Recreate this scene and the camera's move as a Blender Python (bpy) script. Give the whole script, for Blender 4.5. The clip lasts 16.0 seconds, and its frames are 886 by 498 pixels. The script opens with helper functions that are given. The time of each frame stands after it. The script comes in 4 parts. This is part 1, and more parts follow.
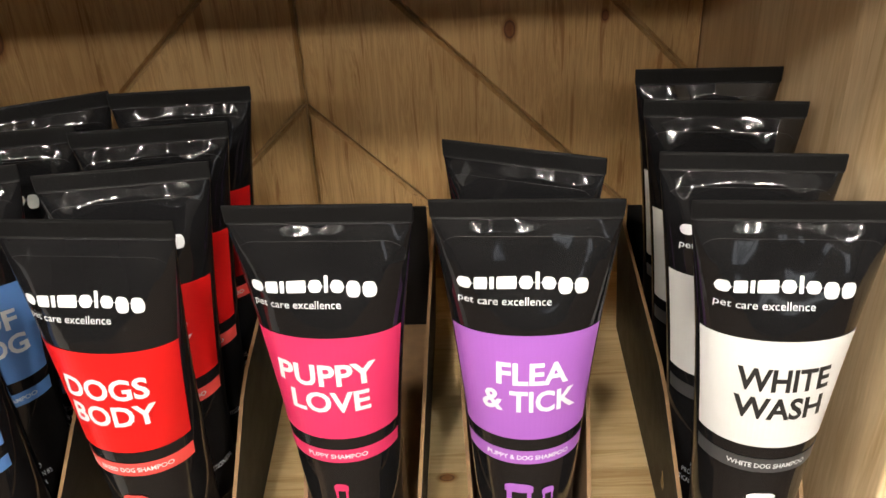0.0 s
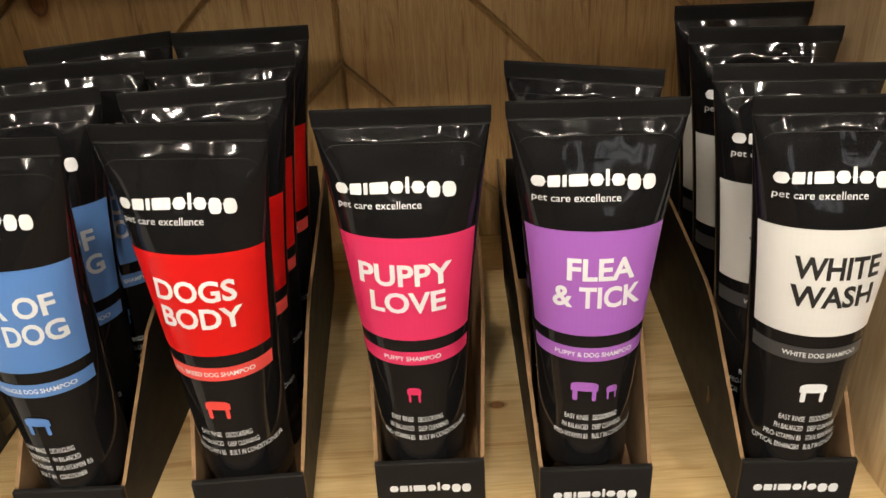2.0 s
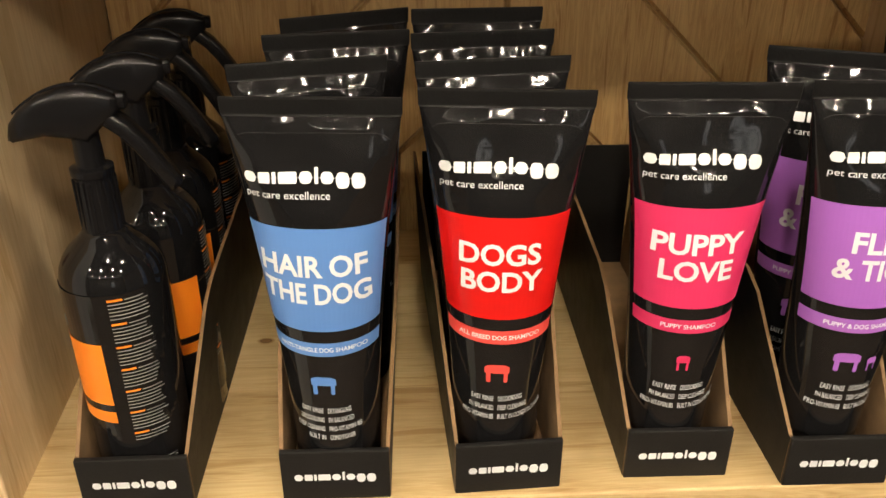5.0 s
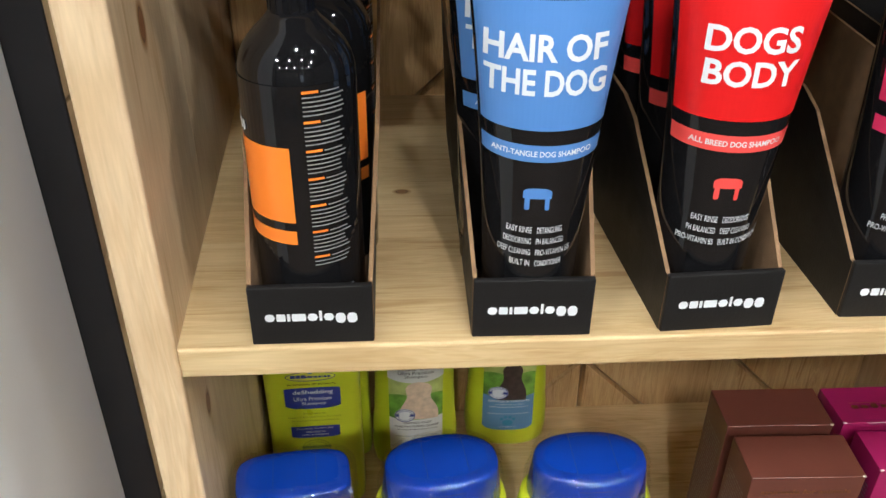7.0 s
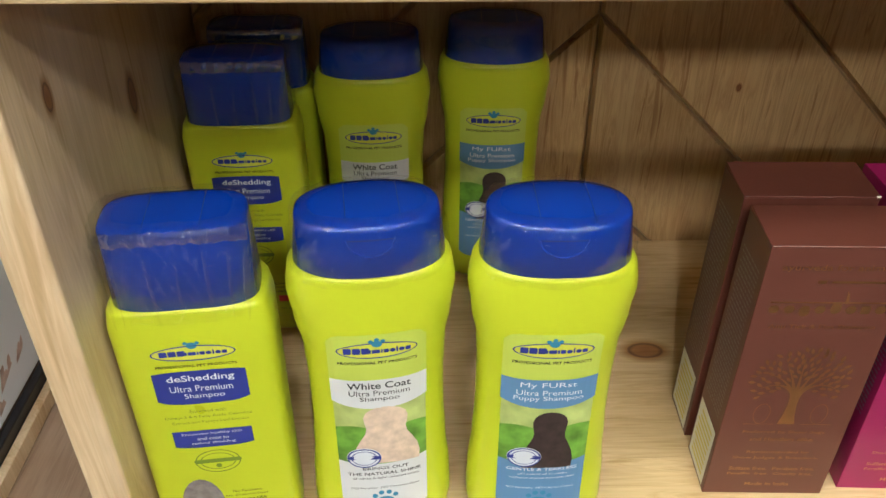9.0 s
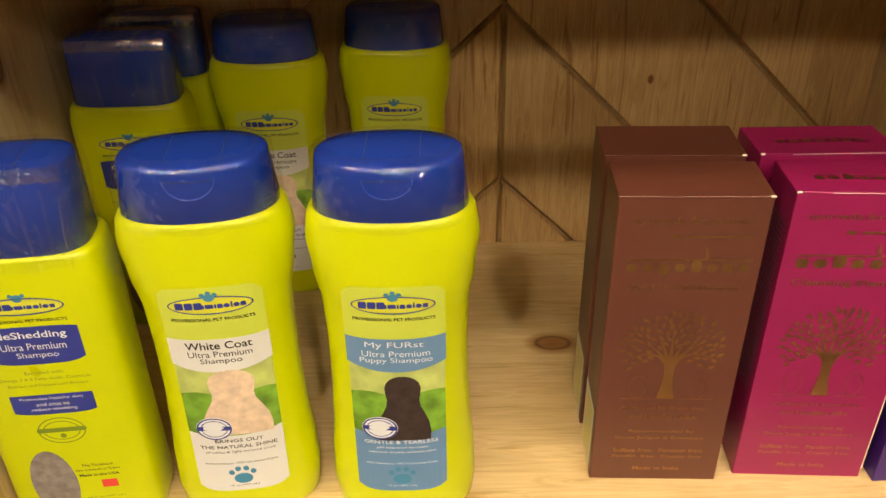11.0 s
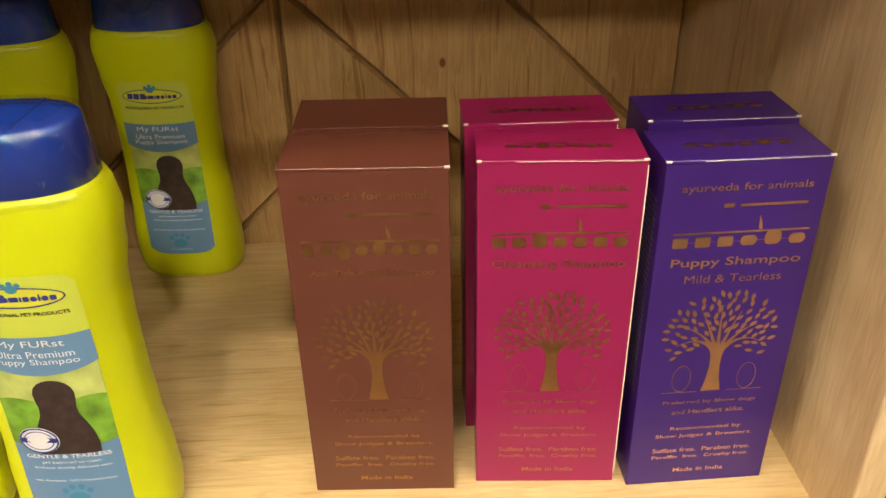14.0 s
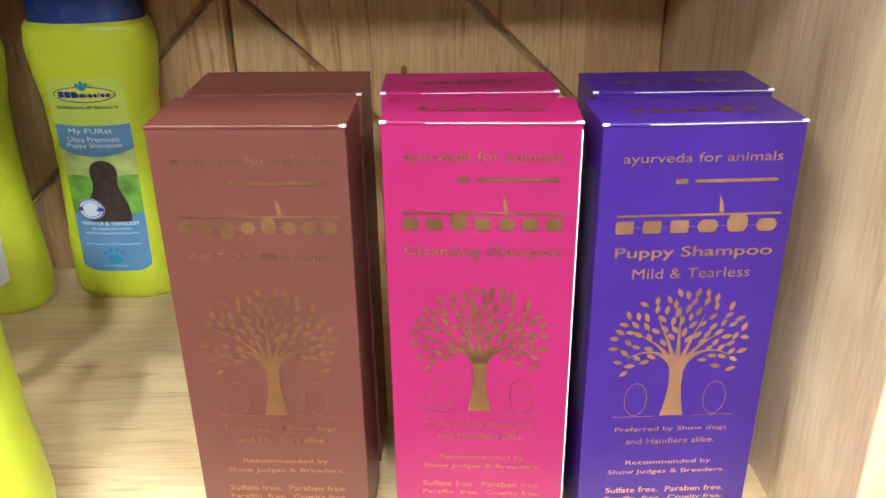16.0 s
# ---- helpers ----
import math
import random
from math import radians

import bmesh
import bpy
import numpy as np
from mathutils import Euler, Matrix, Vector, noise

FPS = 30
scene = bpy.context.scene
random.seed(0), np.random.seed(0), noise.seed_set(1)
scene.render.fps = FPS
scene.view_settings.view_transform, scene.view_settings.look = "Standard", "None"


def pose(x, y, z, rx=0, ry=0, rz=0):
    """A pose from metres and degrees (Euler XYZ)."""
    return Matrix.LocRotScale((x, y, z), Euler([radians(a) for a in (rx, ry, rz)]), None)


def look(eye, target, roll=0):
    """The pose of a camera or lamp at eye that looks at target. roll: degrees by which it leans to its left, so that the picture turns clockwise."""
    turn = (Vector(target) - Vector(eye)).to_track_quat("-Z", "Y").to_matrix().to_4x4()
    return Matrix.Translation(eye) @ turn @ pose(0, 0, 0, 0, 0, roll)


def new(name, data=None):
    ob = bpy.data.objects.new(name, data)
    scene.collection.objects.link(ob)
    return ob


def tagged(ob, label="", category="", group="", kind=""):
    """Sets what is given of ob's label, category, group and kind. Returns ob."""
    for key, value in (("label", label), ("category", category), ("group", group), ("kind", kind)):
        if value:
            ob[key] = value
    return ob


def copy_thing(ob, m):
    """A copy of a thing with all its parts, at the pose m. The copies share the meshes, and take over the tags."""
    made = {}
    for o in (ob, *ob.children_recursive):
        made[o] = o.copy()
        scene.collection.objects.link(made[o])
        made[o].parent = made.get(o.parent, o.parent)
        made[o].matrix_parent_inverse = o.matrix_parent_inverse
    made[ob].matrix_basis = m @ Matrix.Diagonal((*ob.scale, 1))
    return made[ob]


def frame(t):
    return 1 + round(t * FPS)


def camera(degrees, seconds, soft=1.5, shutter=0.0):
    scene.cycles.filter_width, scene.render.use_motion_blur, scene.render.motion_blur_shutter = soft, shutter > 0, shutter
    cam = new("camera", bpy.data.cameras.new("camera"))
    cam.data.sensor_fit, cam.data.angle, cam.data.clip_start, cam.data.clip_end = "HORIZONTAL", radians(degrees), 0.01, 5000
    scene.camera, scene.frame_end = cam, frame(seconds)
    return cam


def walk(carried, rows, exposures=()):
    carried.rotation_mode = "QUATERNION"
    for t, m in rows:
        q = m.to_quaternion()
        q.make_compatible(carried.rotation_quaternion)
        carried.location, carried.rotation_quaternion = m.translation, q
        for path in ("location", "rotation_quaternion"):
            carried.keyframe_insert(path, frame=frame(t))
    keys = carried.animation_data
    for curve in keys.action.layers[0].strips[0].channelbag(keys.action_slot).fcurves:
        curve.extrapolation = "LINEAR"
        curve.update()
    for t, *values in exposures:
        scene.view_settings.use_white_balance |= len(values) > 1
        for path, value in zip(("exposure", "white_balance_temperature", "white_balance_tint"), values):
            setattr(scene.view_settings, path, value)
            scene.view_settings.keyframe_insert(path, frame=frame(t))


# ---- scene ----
cam = camera(57.1, 16.0)
PATH = [  # seconds, eye, target, roll
    (0, (0.0595, -0.2562, 1.6687), (0.0477, 0.1820, 1.4282), -2.84),
    (0.5, (0.0526, -0.2671, 1.6491), (0.0384, 0.1638, 1.3959), -3.58),
    (1, (0.0426, -0.2751, 1.6357), (0.0337, 0.1592, 1.3881), -3.21),
    (1.5, (0.0363, -0.2835, 1.6348), (0.0297, 0.1562, 1.3968), -3.58),
    (2, (0.0181, -0.2955, 1.6370), (0.0186, 0.1475, 1.4053), -2.86),
    (2.5, (0.0067, -0.3042, 1.6353), (0.0060, 0.1413, 1.4081), -2.39),
    (3, (-0.0024, -0.3033, 1.6338), (-0.0082, 0.1411, 1.4047), -2.18),
    (3.5, (-0.0420, -0.3038, 1.6340), (-0.0291, 0.1399, 1.4038), -0.86),
    (6, (-0.1765, -0.3107, 1.6144), (-0.1519, 0.1342, 1.3875), 0.10),
    (6.5, (-0.2033, -0.3038, 1.5875), (-0.1846, 0.1306, 1.3406), 0.15),
    (7, (-0.2298, -0.2914, 1.5553), (-0.2005, 0.1354, 1.2964), 0.65),
    (7.5, (-0.2469, -0.2795, 1.5172), (-0.2164, 0.1338, 1.2375), 1.49),
    (8, (-0.2312, -0.2651, 1.4453), (-0.2109, 0.1445, 1.1593), 1.38),
    (8.5, (-0.2054, -0.2615, 1.4170), (-0.1907, 0.1450, 1.1262), 0.98),
    (9, (-0.1794, -0.2634, 1.4010), (-0.1693, 0.1450, 1.1127), 0.17),
    (11.5, (-0.0776, -0.2840, 1.3450), (-0.0803, 0.1462, 1.0900), -1.00),
    (12, (-0.0610, -0.2766, 1.3390), (-0.0595, 0.1521, 1.0817), -1.02),
    (12.5, (-0.0395, -0.2716, 1.3353), (-0.0355, 0.1561, 1.0763), -1.18),
    (13, (-0.0014, -0.2744, 1.3314), (0.0060, 0.1537, 1.0732), -1.20),
    (13.5, (0.0198, -0.2716, 1.3271), (0.0304, 0.1608, 1.0763), -1.16),
    (14, (0.0424, -0.2567, 1.3155), (0.0555, 0.1770, 1.0671), -1.19),
    (14.5, (0.0621, -0.2369, 1.2981), (0.0771, 0.1984, 1.0525), -0.49),
    (15, (0.0799, -0.2244, 1.2876), (0.0922, 0.2113, 1.0425), -0.61),
    (15.5, (0.0847, -0.2224, 1.2695), (0.0850, 0.2211, 1.0386), -0.70),
    (16, (0.0894, -0.2264, 1.2572), (0.0866, 0.2288, 1.0505), -0.85),
]

EXPOSURES = [  # seconds, stops, kelvin, tint
    (0.0, 0.32, 6150, 10), (0.5, -0.08, 6250, 11), (1.0, -0.26, 6250, 11), (1.5, -0.20, 6400, 12), (2.0, -0.22, 6600, 10), (2.5, -0.18, 6900, 10), (3.5, -0.12, 7200, 10), (6.0, 0.10, 6350, 10), (6.5, 0.05, 5250, 9), (7.0, 0.05, 5400, 8),
    (7.5, 0.08, 5950, 8), (8.0, -0.12, 5900, 7), (8.5, 0.10, 5350, 8), (9.0, -0.06, 5500, 6), (11.5, -0.05, 8000, 12), (12.5, -0.12, 8050, 12), (13.5, -0.05, 7450, 10), (14.2, 0.2, 6950, 10),
    (14.6, 0.50, 6200, 8), (15.0, 0.70, 5150, 7), (16.0, 1.08, 4950, 7)]
walk(cam, [(t, look(eye, target, roll)) for t, eye, target, roll in PATH],
     exposures=EXPOSURES)

# ---- world and light ----
world = bpy.data.worlds.new("shop_air")
world.use_nodes = True
world.node_tree.nodes["Background"].inputs[0].default_value = (1.0, 0.92, 0.82, 1)
world.node_tree.nodes["Background"].inputs[1].default_value = 0.02
scene.world = world
LAMP = 700.0            # glow of the ceiling fittings

# the shelf unit, in metres
LEFT, RIGHT, BACK = -0.3275, 0.2330, 0.314
SPLAY = -0.065          # the left side board runs outwards towards the back
TOP = 1.661             # upper face of the shelf overhead
LOW, HIGH, THICK = 1.0, 1.329, 0.0158
SEAM = -0.0508         # middle line of the chevron back
PITCH = 0.1398         # upright distance between two chevrons
APEX = 1.0600          # one chevron's tip


# ---- materials ----
def nodes_of(name):
    m = bpy.data.materials.new(name)
    m.use_nodes = True
    t = m.node_tree
    return m, t, t.nodes, t.nodes["Principled BSDF"]


def link(t, a, b):
    t.links.new(a, b)


def ramp(nodes, stops):
    r = nodes.new("ShaderNodeValToRGB")
    while len(r.color_ramp.elements) < len(stops):
        r.color_ramp.elements.new(0.5)
    for e, (p, c) in zip(r.color_ramp.elements, stops):
        e.position, e.color = p, (*c, 1)
    return r


def plain(name, colour, rough=0.5, metal=0.0, coat=0.0, bump=0.0, scale=300.0, vary=0.06, spec=0.5):
    """A painted, moulded or printed surface with faint mottling at two scales."""
    m, t, n, b = nodes_of(name)
    co = n.new("ShaderNodeTexCoord")
    big, fine = n.new("ShaderNodeTexNoise"), n.new("ShaderNodeTexNoise")
    big.inputs["Scale"].default_value, fine.inputs["Scale"].default_value = scale / 12, scale
    big.inputs["Detail"].default_value = 3
    link(t, co.outputs["Object"], big.inputs["Vector"]), link(t, co.outputs["Object"], fine.inputs["Vector"])
    lo, hi = [max(0, c * (1 - vary)) for c in colour], [min(1, c * (1 + vary)) for c in colour]
    r = ramp(n, [(0.3, lo), (0.7, hi)])
    link(t, big.outputs["Fac"], r.inputs["Fac"]), link(t, r.outputs["Color"], b.inputs["Base Color"])
    rr = n.new("ShaderNodeMapRange")
    rr.inputs["To Min"].default_value, rr.inputs["To Max"].default_value = rough * 0.8, min(1, rough * 1.2)
    link(t, big.outputs["Fac"], rr.inputs["Value"]), link(t, rr.outputs["Result"], b.inputs["Roughness"])
    b.inputs["Metallic"].default_value, b.inputs["Coat Weight"].default_value = metal, coat
    b.inputs["Coat Roughness"].default_value = 0.08
    b.inputs["Specular IOR Level"].default_value = spec
    if bump:
        k = n.new("ShaderNodeBump")
        k.inputs["Strength"].default_value, k.inputs["Distance"].default_value = bump, 0.001
        link(t, fine.outputs["Fac"], k.inputs["Height"]), link(t, k.outputs["Normal"], b.inputs["Normal"])
    return m


def pine(name, axis, light=(0.84, 0.65, 0.35), dark=(0.61, 0.41, 0.18), knots=(), rings=1.0, run=0.06):
    """Oiled pine whose grain runs along an axis; knots are (x, y, z, size) in the board's own metres."""
    m, t, n, b = nodes_of(name)
    co, info = n.new("ShaderNodeTexCoord"), n.new("ShaderNodeObjectInfo")
    off = n.new("ShaderNodeVectorMath")
    off.operation = "MULTIPLY"
    comb = n.new("ShaderNodeCombineXYZ")
    for k in range(3):
        link(t, info.outputs["Random"], comb.inputs[k])
    off.inputs[1].default_value = (3.1, 5.7, 4.3)
    link(t, comb.outputs[0], off.inputs[0])
    add = n.new("ShaderNodeVectorMath")
    link(t, co.outputs["Object"], add.inputs[0]), link(t, off.outputs[0], add.inputs[1])
    # warp round the knots
    vec = add.outputs[0]
    knotfac = None
    for x, y, z, s in knots:
        d = n.new("ShaderNodeVectorMath")
        d.operation = "SUBTRACT"
        link(t, co.outputs["Object"], d.inputs[0])
        d.inputs[1].default_value = (x, y, z)
        sc = n.new("ShaderNodeVectorMath")
        sc.operation = "MULTIPLY"
        stretch = [1.0, 1.0, 1.0]
        stretch[axis] = 0.62
        sc.inputs[1].default_value = [q / s for q in stretch]
        link(t, d.outputs[0], sc.inputs[0])
        ln = n.new("ShaderNodeVectorMath")
        ln.operation = "LENGTH"
        link(t, sc.outputs[0], ln.inputs[0])
        if knotfac is None:
            knotfac = ln.outputs["Value"]
        else:
            mn = n.new("ShaderNodeMath")
            mn.operation = "MINIMUM"
            link(t, knotfac, mn.inputs[0]), link(t, ln.outputs["Value"], mn.inputs[1])
            knotfac = mn.outputs[0]
    mp = n.new("ShaderNodeMapping")
    sc = [1.0, 1.0, 1.0]
    sc[axis] = run
    mp.inputs["Scale"].default_value = sc
    link(t, vec, mp.inputs["Vector"])
    grain, fibre, broad = (n.new("ShaderNodeTexNoise") for _ in range(3))
    grain.inputs["Scale"].default_value, fibre.inputs["Scale"].default_value, broad.inputs["Scale"].default_value = 95 * rings, 620, 14
    grain.inputs["Detail"].default_value, grain.inputs["Roughness"].default_value = 4, 0.6
    grain.inputs["Distortion"].default_value = 1.1
    for k in (grain, fibre):
        link(t, mp.outputs[0], k.inputs["Vector"])
    link(t, vec, broad.inputs["Vector"])
    mid = [(a + c) / 2 for a, c in zip(light, dark)]
    r = ramp(n, [(0.30, light), (0.44, [q * 0.95 for q in light]), (0.51, mid), (0.555, [q * 0.97 for q in light]), (0.66, dark)])
    link(t, grain.outputs["Fac"], r.inputs["Fac"])
    def mix(kind, fac, a, c):
        k = n.new("ShaderNodeMix")
        k.data_type, k.blend_type = "RGBA", kind
        if isinstance(fac, float):
            k.inputs["Factor"].default_value = fac
        else:
            link(t, fac, k.inputs["Factor"])
        link(t, a, k.inputs[6])
        link(t, c, k.inputs[7])
        return k.outputs[2]
    rf = ramp(n, [(0.3, (0.82, 0.80, 0.76)), (0.7, (1, 1, 1))])
    link(t, fibre.outputs["Fac"], rf.inputs["Fac"])
    col = mix("MULTIPLY", 0.6, r.outputs["Color"], rf.outputs["Color"])
    rb = ramp(n, [(0.35, (0.80, 0.74, 0.66)), (0.65, (1, 1, 1))])
    link(t, broad.outputs["Fac"], rb.inputs["Fac"])
    col = mix("MULTIPLY", 0.8, col, rb.outputs["Color"])
    if knotfac is not None:
        rk = ramp(n, [(0.0, (0.34, 0.17, 0.09)), (0.40, (0.42, 0.24, 0.13)), (0.54, (0.16, 0.075, 0.04)), (0.62, (0.55, 0.38, 0.24)), (1.0, (1, 1, 1))])
        sk = n.new("ShaderNodeMapRange")
        sk.inputs["From Max"].default_value = 1.6
        link(t, knotfac, sk.inputs["Value"]), link(t, sk.outputs[0], rk.inputs["Fac"])
        col = mix("MULTIPLY", 0.95, col, rk.outputs["Color"])
    vary = n.new("ShaderNodeMapRange")
    vary.inputs["To Min"].default_value, vary.inputs["To Max"].default_value = 0.86, 1.08
    link(t, info.outputs["Random"], vary.inputs["Value"])
    hs = n.new("ShaderNodeHueSaturation")
    link(t, vary.outputs[0], hs.inputs["Value"]), link(t, col, hs.inputs["Color"])
    link(t, hs.outputs["Color"], b.inputs["Base Color"])
    b.inputs["Roughness"].default_value = 0.48
    k = n.new("ShaderNodeBump")
    k.inputs["Strength"].default_value, k.inputs["Distance"].default_value = 0.25, 0.0006
    link(t, grain.outputs["Fac"], k.inputs["Height"]), link(t, k.outputs["Normal"], b.inputs["Normal"])
    return m


def glow(name, colour, strength):
    m, t, n, b = nodes_of(name)
    b.inputs["Emission Color"].default_value = (*colour, 1)
    b.inputs["Emission Strength"].default_value = strength
    return m


def film_wrap(name, gloss_share, crinkle=0.8):
    """Clear crinkled shrink wrap: see-through, with a faint gloss."""
    m, t, n, b = nodes_of(name)
    n.remove(b)
    clear, gloss, mixer = n.new("ShaderNodeBsdfTransparent"), n.new("ShaderNodeBsdfGlossy"), n.new("ShaderNodeMixShader")
    clear.inputs["Color"].default_value = (0.97, 0.97, 0.97, 1)
    gloss.inputs["Roughness"].default_value = 0.03
    mixer.inputs["Fac"].default_value = gloss_share
    co, k = n.new("ShaderNodeTexCoord"), n.new("ShaderNodeBump")
    warp, add, cell = n.new("ShaderNodeTexNoise"), n.new("ShaderNodeVectorMath"), n.new("ShaderNodeTexVoronoi")
    warp.inputs["Scale"].default_value, warp.inputs["Detail"].default_value = 60, 3
    half = n.new("ShaderNodeVectorMath")
    half.operation = "SCALE"
    half.inputs["Scale"].default_value = 0.03
    cell.feature = "DISTANCE_TO_EDGE"
    cell.inputs["Scale"].default_value = 75
    k.inputs["Strength"].default_value, k.inputs["Distance"].default_value = crinkle, 0.006
    link(t, co.outputs["Object"], warp.inputs["Vector"]), link(t, warp.outputs["Color"], half.inputs[0])
    link(t, co.outputs["Object"], add.inputs[0]), link(t, half.outputs[0], add.inputs[1]), link(t, add.outputs[0], cell.inputs["Vector"])
    link(t, cell.outputs["Distance"], k.inputs["Height"]), link(t, k.outputs["Normal"], gloss.inputs["Normal"])
    link(t, clear.outputs[0], mixer.inputs[1]), link(t, gloss.outputs[0], mixer.inputs[2])
    link(t, mixer.outputs[0], n["Material Output"].inputs["Surface"])
    return m


def crumpled(name, colour, rough):
    """Squeezed glossy plastic with soft dents."""
    m, t, n, b = nodes_of(name)
    b.inputs["Base Color"].default_value = (*colour, 1)
    b.inputs["Roughness"].default_value = rough
    co, info = n.new("ShaderNodeTexCoord"), n.new("ShaderNodeObjectInfo")
    add = n.new("ShaderNodeVectorMath")
    link(t, co.outputs["Object"], add.inputs[0]), link(t, info.outputs["Random"], add.inputs[1])
    mp = n.new("ShaderNodeMapping")
    mp.inputs["Scale"].default_value = (1.0, 1.0, 0.7)
    link(t, add.outputs[0], mp.inputs["Vector"])
    no = n.new("ShaderNodeTexNoise")
    no.inputs["Scale"].default_value, no.inputs["Detail"].default_value = 34, 0.8
    link(t, mp.outputs[0], no.inputs["Vector"])
    k = n.new("ShaderNodeBump")
    k.inputs["Strength"].default_value, k.inputs["Distance"].default_value = 0.26, 0.005
    link(t, no.outputs["Fac"], k.inputs["Height"])
    # finer upright folds, gathered where the tube is pressed flat
    mq, fold, sep, near, strong = (n.new("ShaderNode" + q) for q in ("Mapping", "TexNoise", "SeparateXYZ", "MapRange", "Math"))
    mq.inputs["Scale"].default_value = (1.0, 0.2, 0.75)
    link(t, add.outputs[0], mq.inputs["Vector"]), link(t, mq.outputs[0], fold.inputs["Vector"])
    fold.inputs["Scale"].default_value, fold.inputs["Detail"].default_value = 46, 0.9
    link(t, co.outputs["Object"], sep.inputs[0]), link(t, sep.outputs["Z"], near.inputs["Value"])
    near.inputs["From Min"].default_value, near.inputs["From Max"].default_value = 0.140, 0.178
    strong.operation = "MULTIPLY"
    link(t, near.outputs[0], strong.inputs[0]), link(t, fold.outputs["Fac"], strong.inputs[1])
    k2 = n.new("ShaderNodeBump")
    k2.inputs["Strength"].default_value, k2.inputs["Distance"].default_value = 0.70, 0.005
    link(t, strong.outputs[0], k2.inputs["Height"]), link(t, k.outputs["Normal"], k2.inputs["Normal"])
    link(t, k2.outputs["Normal"], b.inputs["Normal"])
    return m


PINE_X = pine("pine_board", 0)
PINE_LOW = pine("pine_board_low", 0, knots=[(-0.0215, 0.174, 1.0, 0.0085)])
PINE_HIGH = pine("pine_board_high", 0, knots=[(0.046, 0.09, 1.329, 0.0028), (-0.225, 0.15, 1.329, 0.0025)])
PINE_BACK = pine("pine_back", 2, light=(0.69, 0.47, 0.215), dark=(0.40, 0.225, 0.08),
                 knots=[(-0.264, 0.314, 1.536, 0.0075), (0.098, 0.314, 1.528, 0.0042), (0.164, 0.314, 1.535, 0.0025), (0.062, 0.314, 1.142, 0.0018)], rings=1.5)
PINE_SIDE = pine("pine_side", 2, light=(0.84, 0.66, 0.42), dark=(0.64, 0.45, 0.24),
                 knots=[(-0.3305, 0.046, 1.4608, 0.0050), (-0.3302, 0.041, 1.2625, 0.0042), (-0.3371, 0.147, 1.2150, 0.0068), (-0.3308, 0.050, 1.5331, 0.0025)], rings=0.55, run=0.085)
BLACK_TUBE = crumpled("black_tube_plastic", (0.008, 0.008, 0.009), 0.09)
BLACK_SHINE = plain("black_bottle_plastic", (0.007, 0.007, 0.008), 0.07, vary=0.1)
BLACK_MATT = plain("black_trigger_plastic", (0.006, 0.006, 0.007), 0.26, vary=0.1, spec=0.26)
SEAL_BLACK = plain("black_welded_plastic", (0.007, 0.007, 0.0075), 0.5, vary=0.1, bump=0.2, scale=700, spec=0.13)
BLACK_CARD = plain("black_card", (0.012, 0.0115, 0.0115), 0.5, bump=0.15, scale=900, vary=0.12, spec=0.22)
KRAFT = plain("kraft_card", (0.23, 0.14, 0.068), 0.85, bump=0.3, scale=1200, vary=0.15)
WHITE_INK = plain("white_ink", (0.75, 0.78, 0.81), 0.35, vary=0.02)
BLACK_INK = plain("black_ink", (0.02, 0.02, 0.02), 0.35, vary=0.02)
GREY_INK = plain("grey_ink", (0.055, 0.055, 0.058), 0.3, vary=0.05)
PALE_INK = plain("pale_grey_ink", (0.22, 0.22, 0.22), 0.4, vary=0.05)
SIDE_INK = plain("side_print_ink", (0.24, 0.20, 0.18), 0.5, vary=0.1)
ORANGE = plain("orange_print", (0.95, 0.25, 0.02), 0.3, vary=0.03)
RED = plain("red_print", (0.66, 0.010, 0.010), 0.3, vary=0.03)
PINK = plain("pink_print", (0.68, 0.035, 0.13), 0.3, vary=0.03)
LILAC = plain("lilac_print", (0.36, 0.125, 0.52), 0.3, vary=0.03)
BLUE = plain("sky_blue_print", (0.10, 0.24, 0.58), 0.3, vary=0.03)
CREAM = plain("white_print", (0.71, 0.72, 0.715), 0.3, vary=0.02)
RED_LITE = plain("light_red_print", (0.80, 0.08, 0.07), 0.3, vary=0.03)
LIME = plain("lime_plastic", (0.575, 0.65, 0.014), 0.30, vary=0.05, scale=150)
LIME_PALE = plain("pale_lime_label", (0.56, 0.66, 0.09), 0.3, vary=0.03)
CAP_BLUE = plain("blue_cap_plastic", (0.008, 0.042, 0.34), 0.16, vary=0.06)
CAP_LINE = plain("cap_seam", (0.004, 0.014, 0.12), 0.5)
NAVY = plain("navy_print", (0.03, 0.045, 0.28), 0.3, vary=0.05)
STEEL_BLUE = plain("dusty_blue_print", (0.13, 0.27, 0.47), 0.3, vary=0.05)
PAW_BLUE = plain("teal_print", (0.05, 0.25, 0.42), 0.3)
YELLOW_INK = plain("yellow_print", (0.66, 0.68, 0.06), 0.3)
GRASS = plain("green_photo_print", (0.16, 0.34, 0.04), 0.3, vary=0.5, scale=900)
PHOTO_SKY = plain("pale_green_photo_print", (0.44, 0.52, 0.16), 0.3, vary=0.3, scale=700)
FUR_PALE = plain("cream_photo_print", (0.72, 0.56, 0.42), 0.35, vary=0.15, scale=2500)
FUR_DARK = plain("dark_photo_print", (0.045, 0.03, 0.028), 0.35, vary=0.3, scale=2500)
FUR_GREY = plain("grey_photo_print", (0.25, 0.22, 0.21), 0.35, vary=0.3, scale=2500)
OLIVE_INK = plain("olive_ink", (0.18, 0.26, 0.03), 0.4)
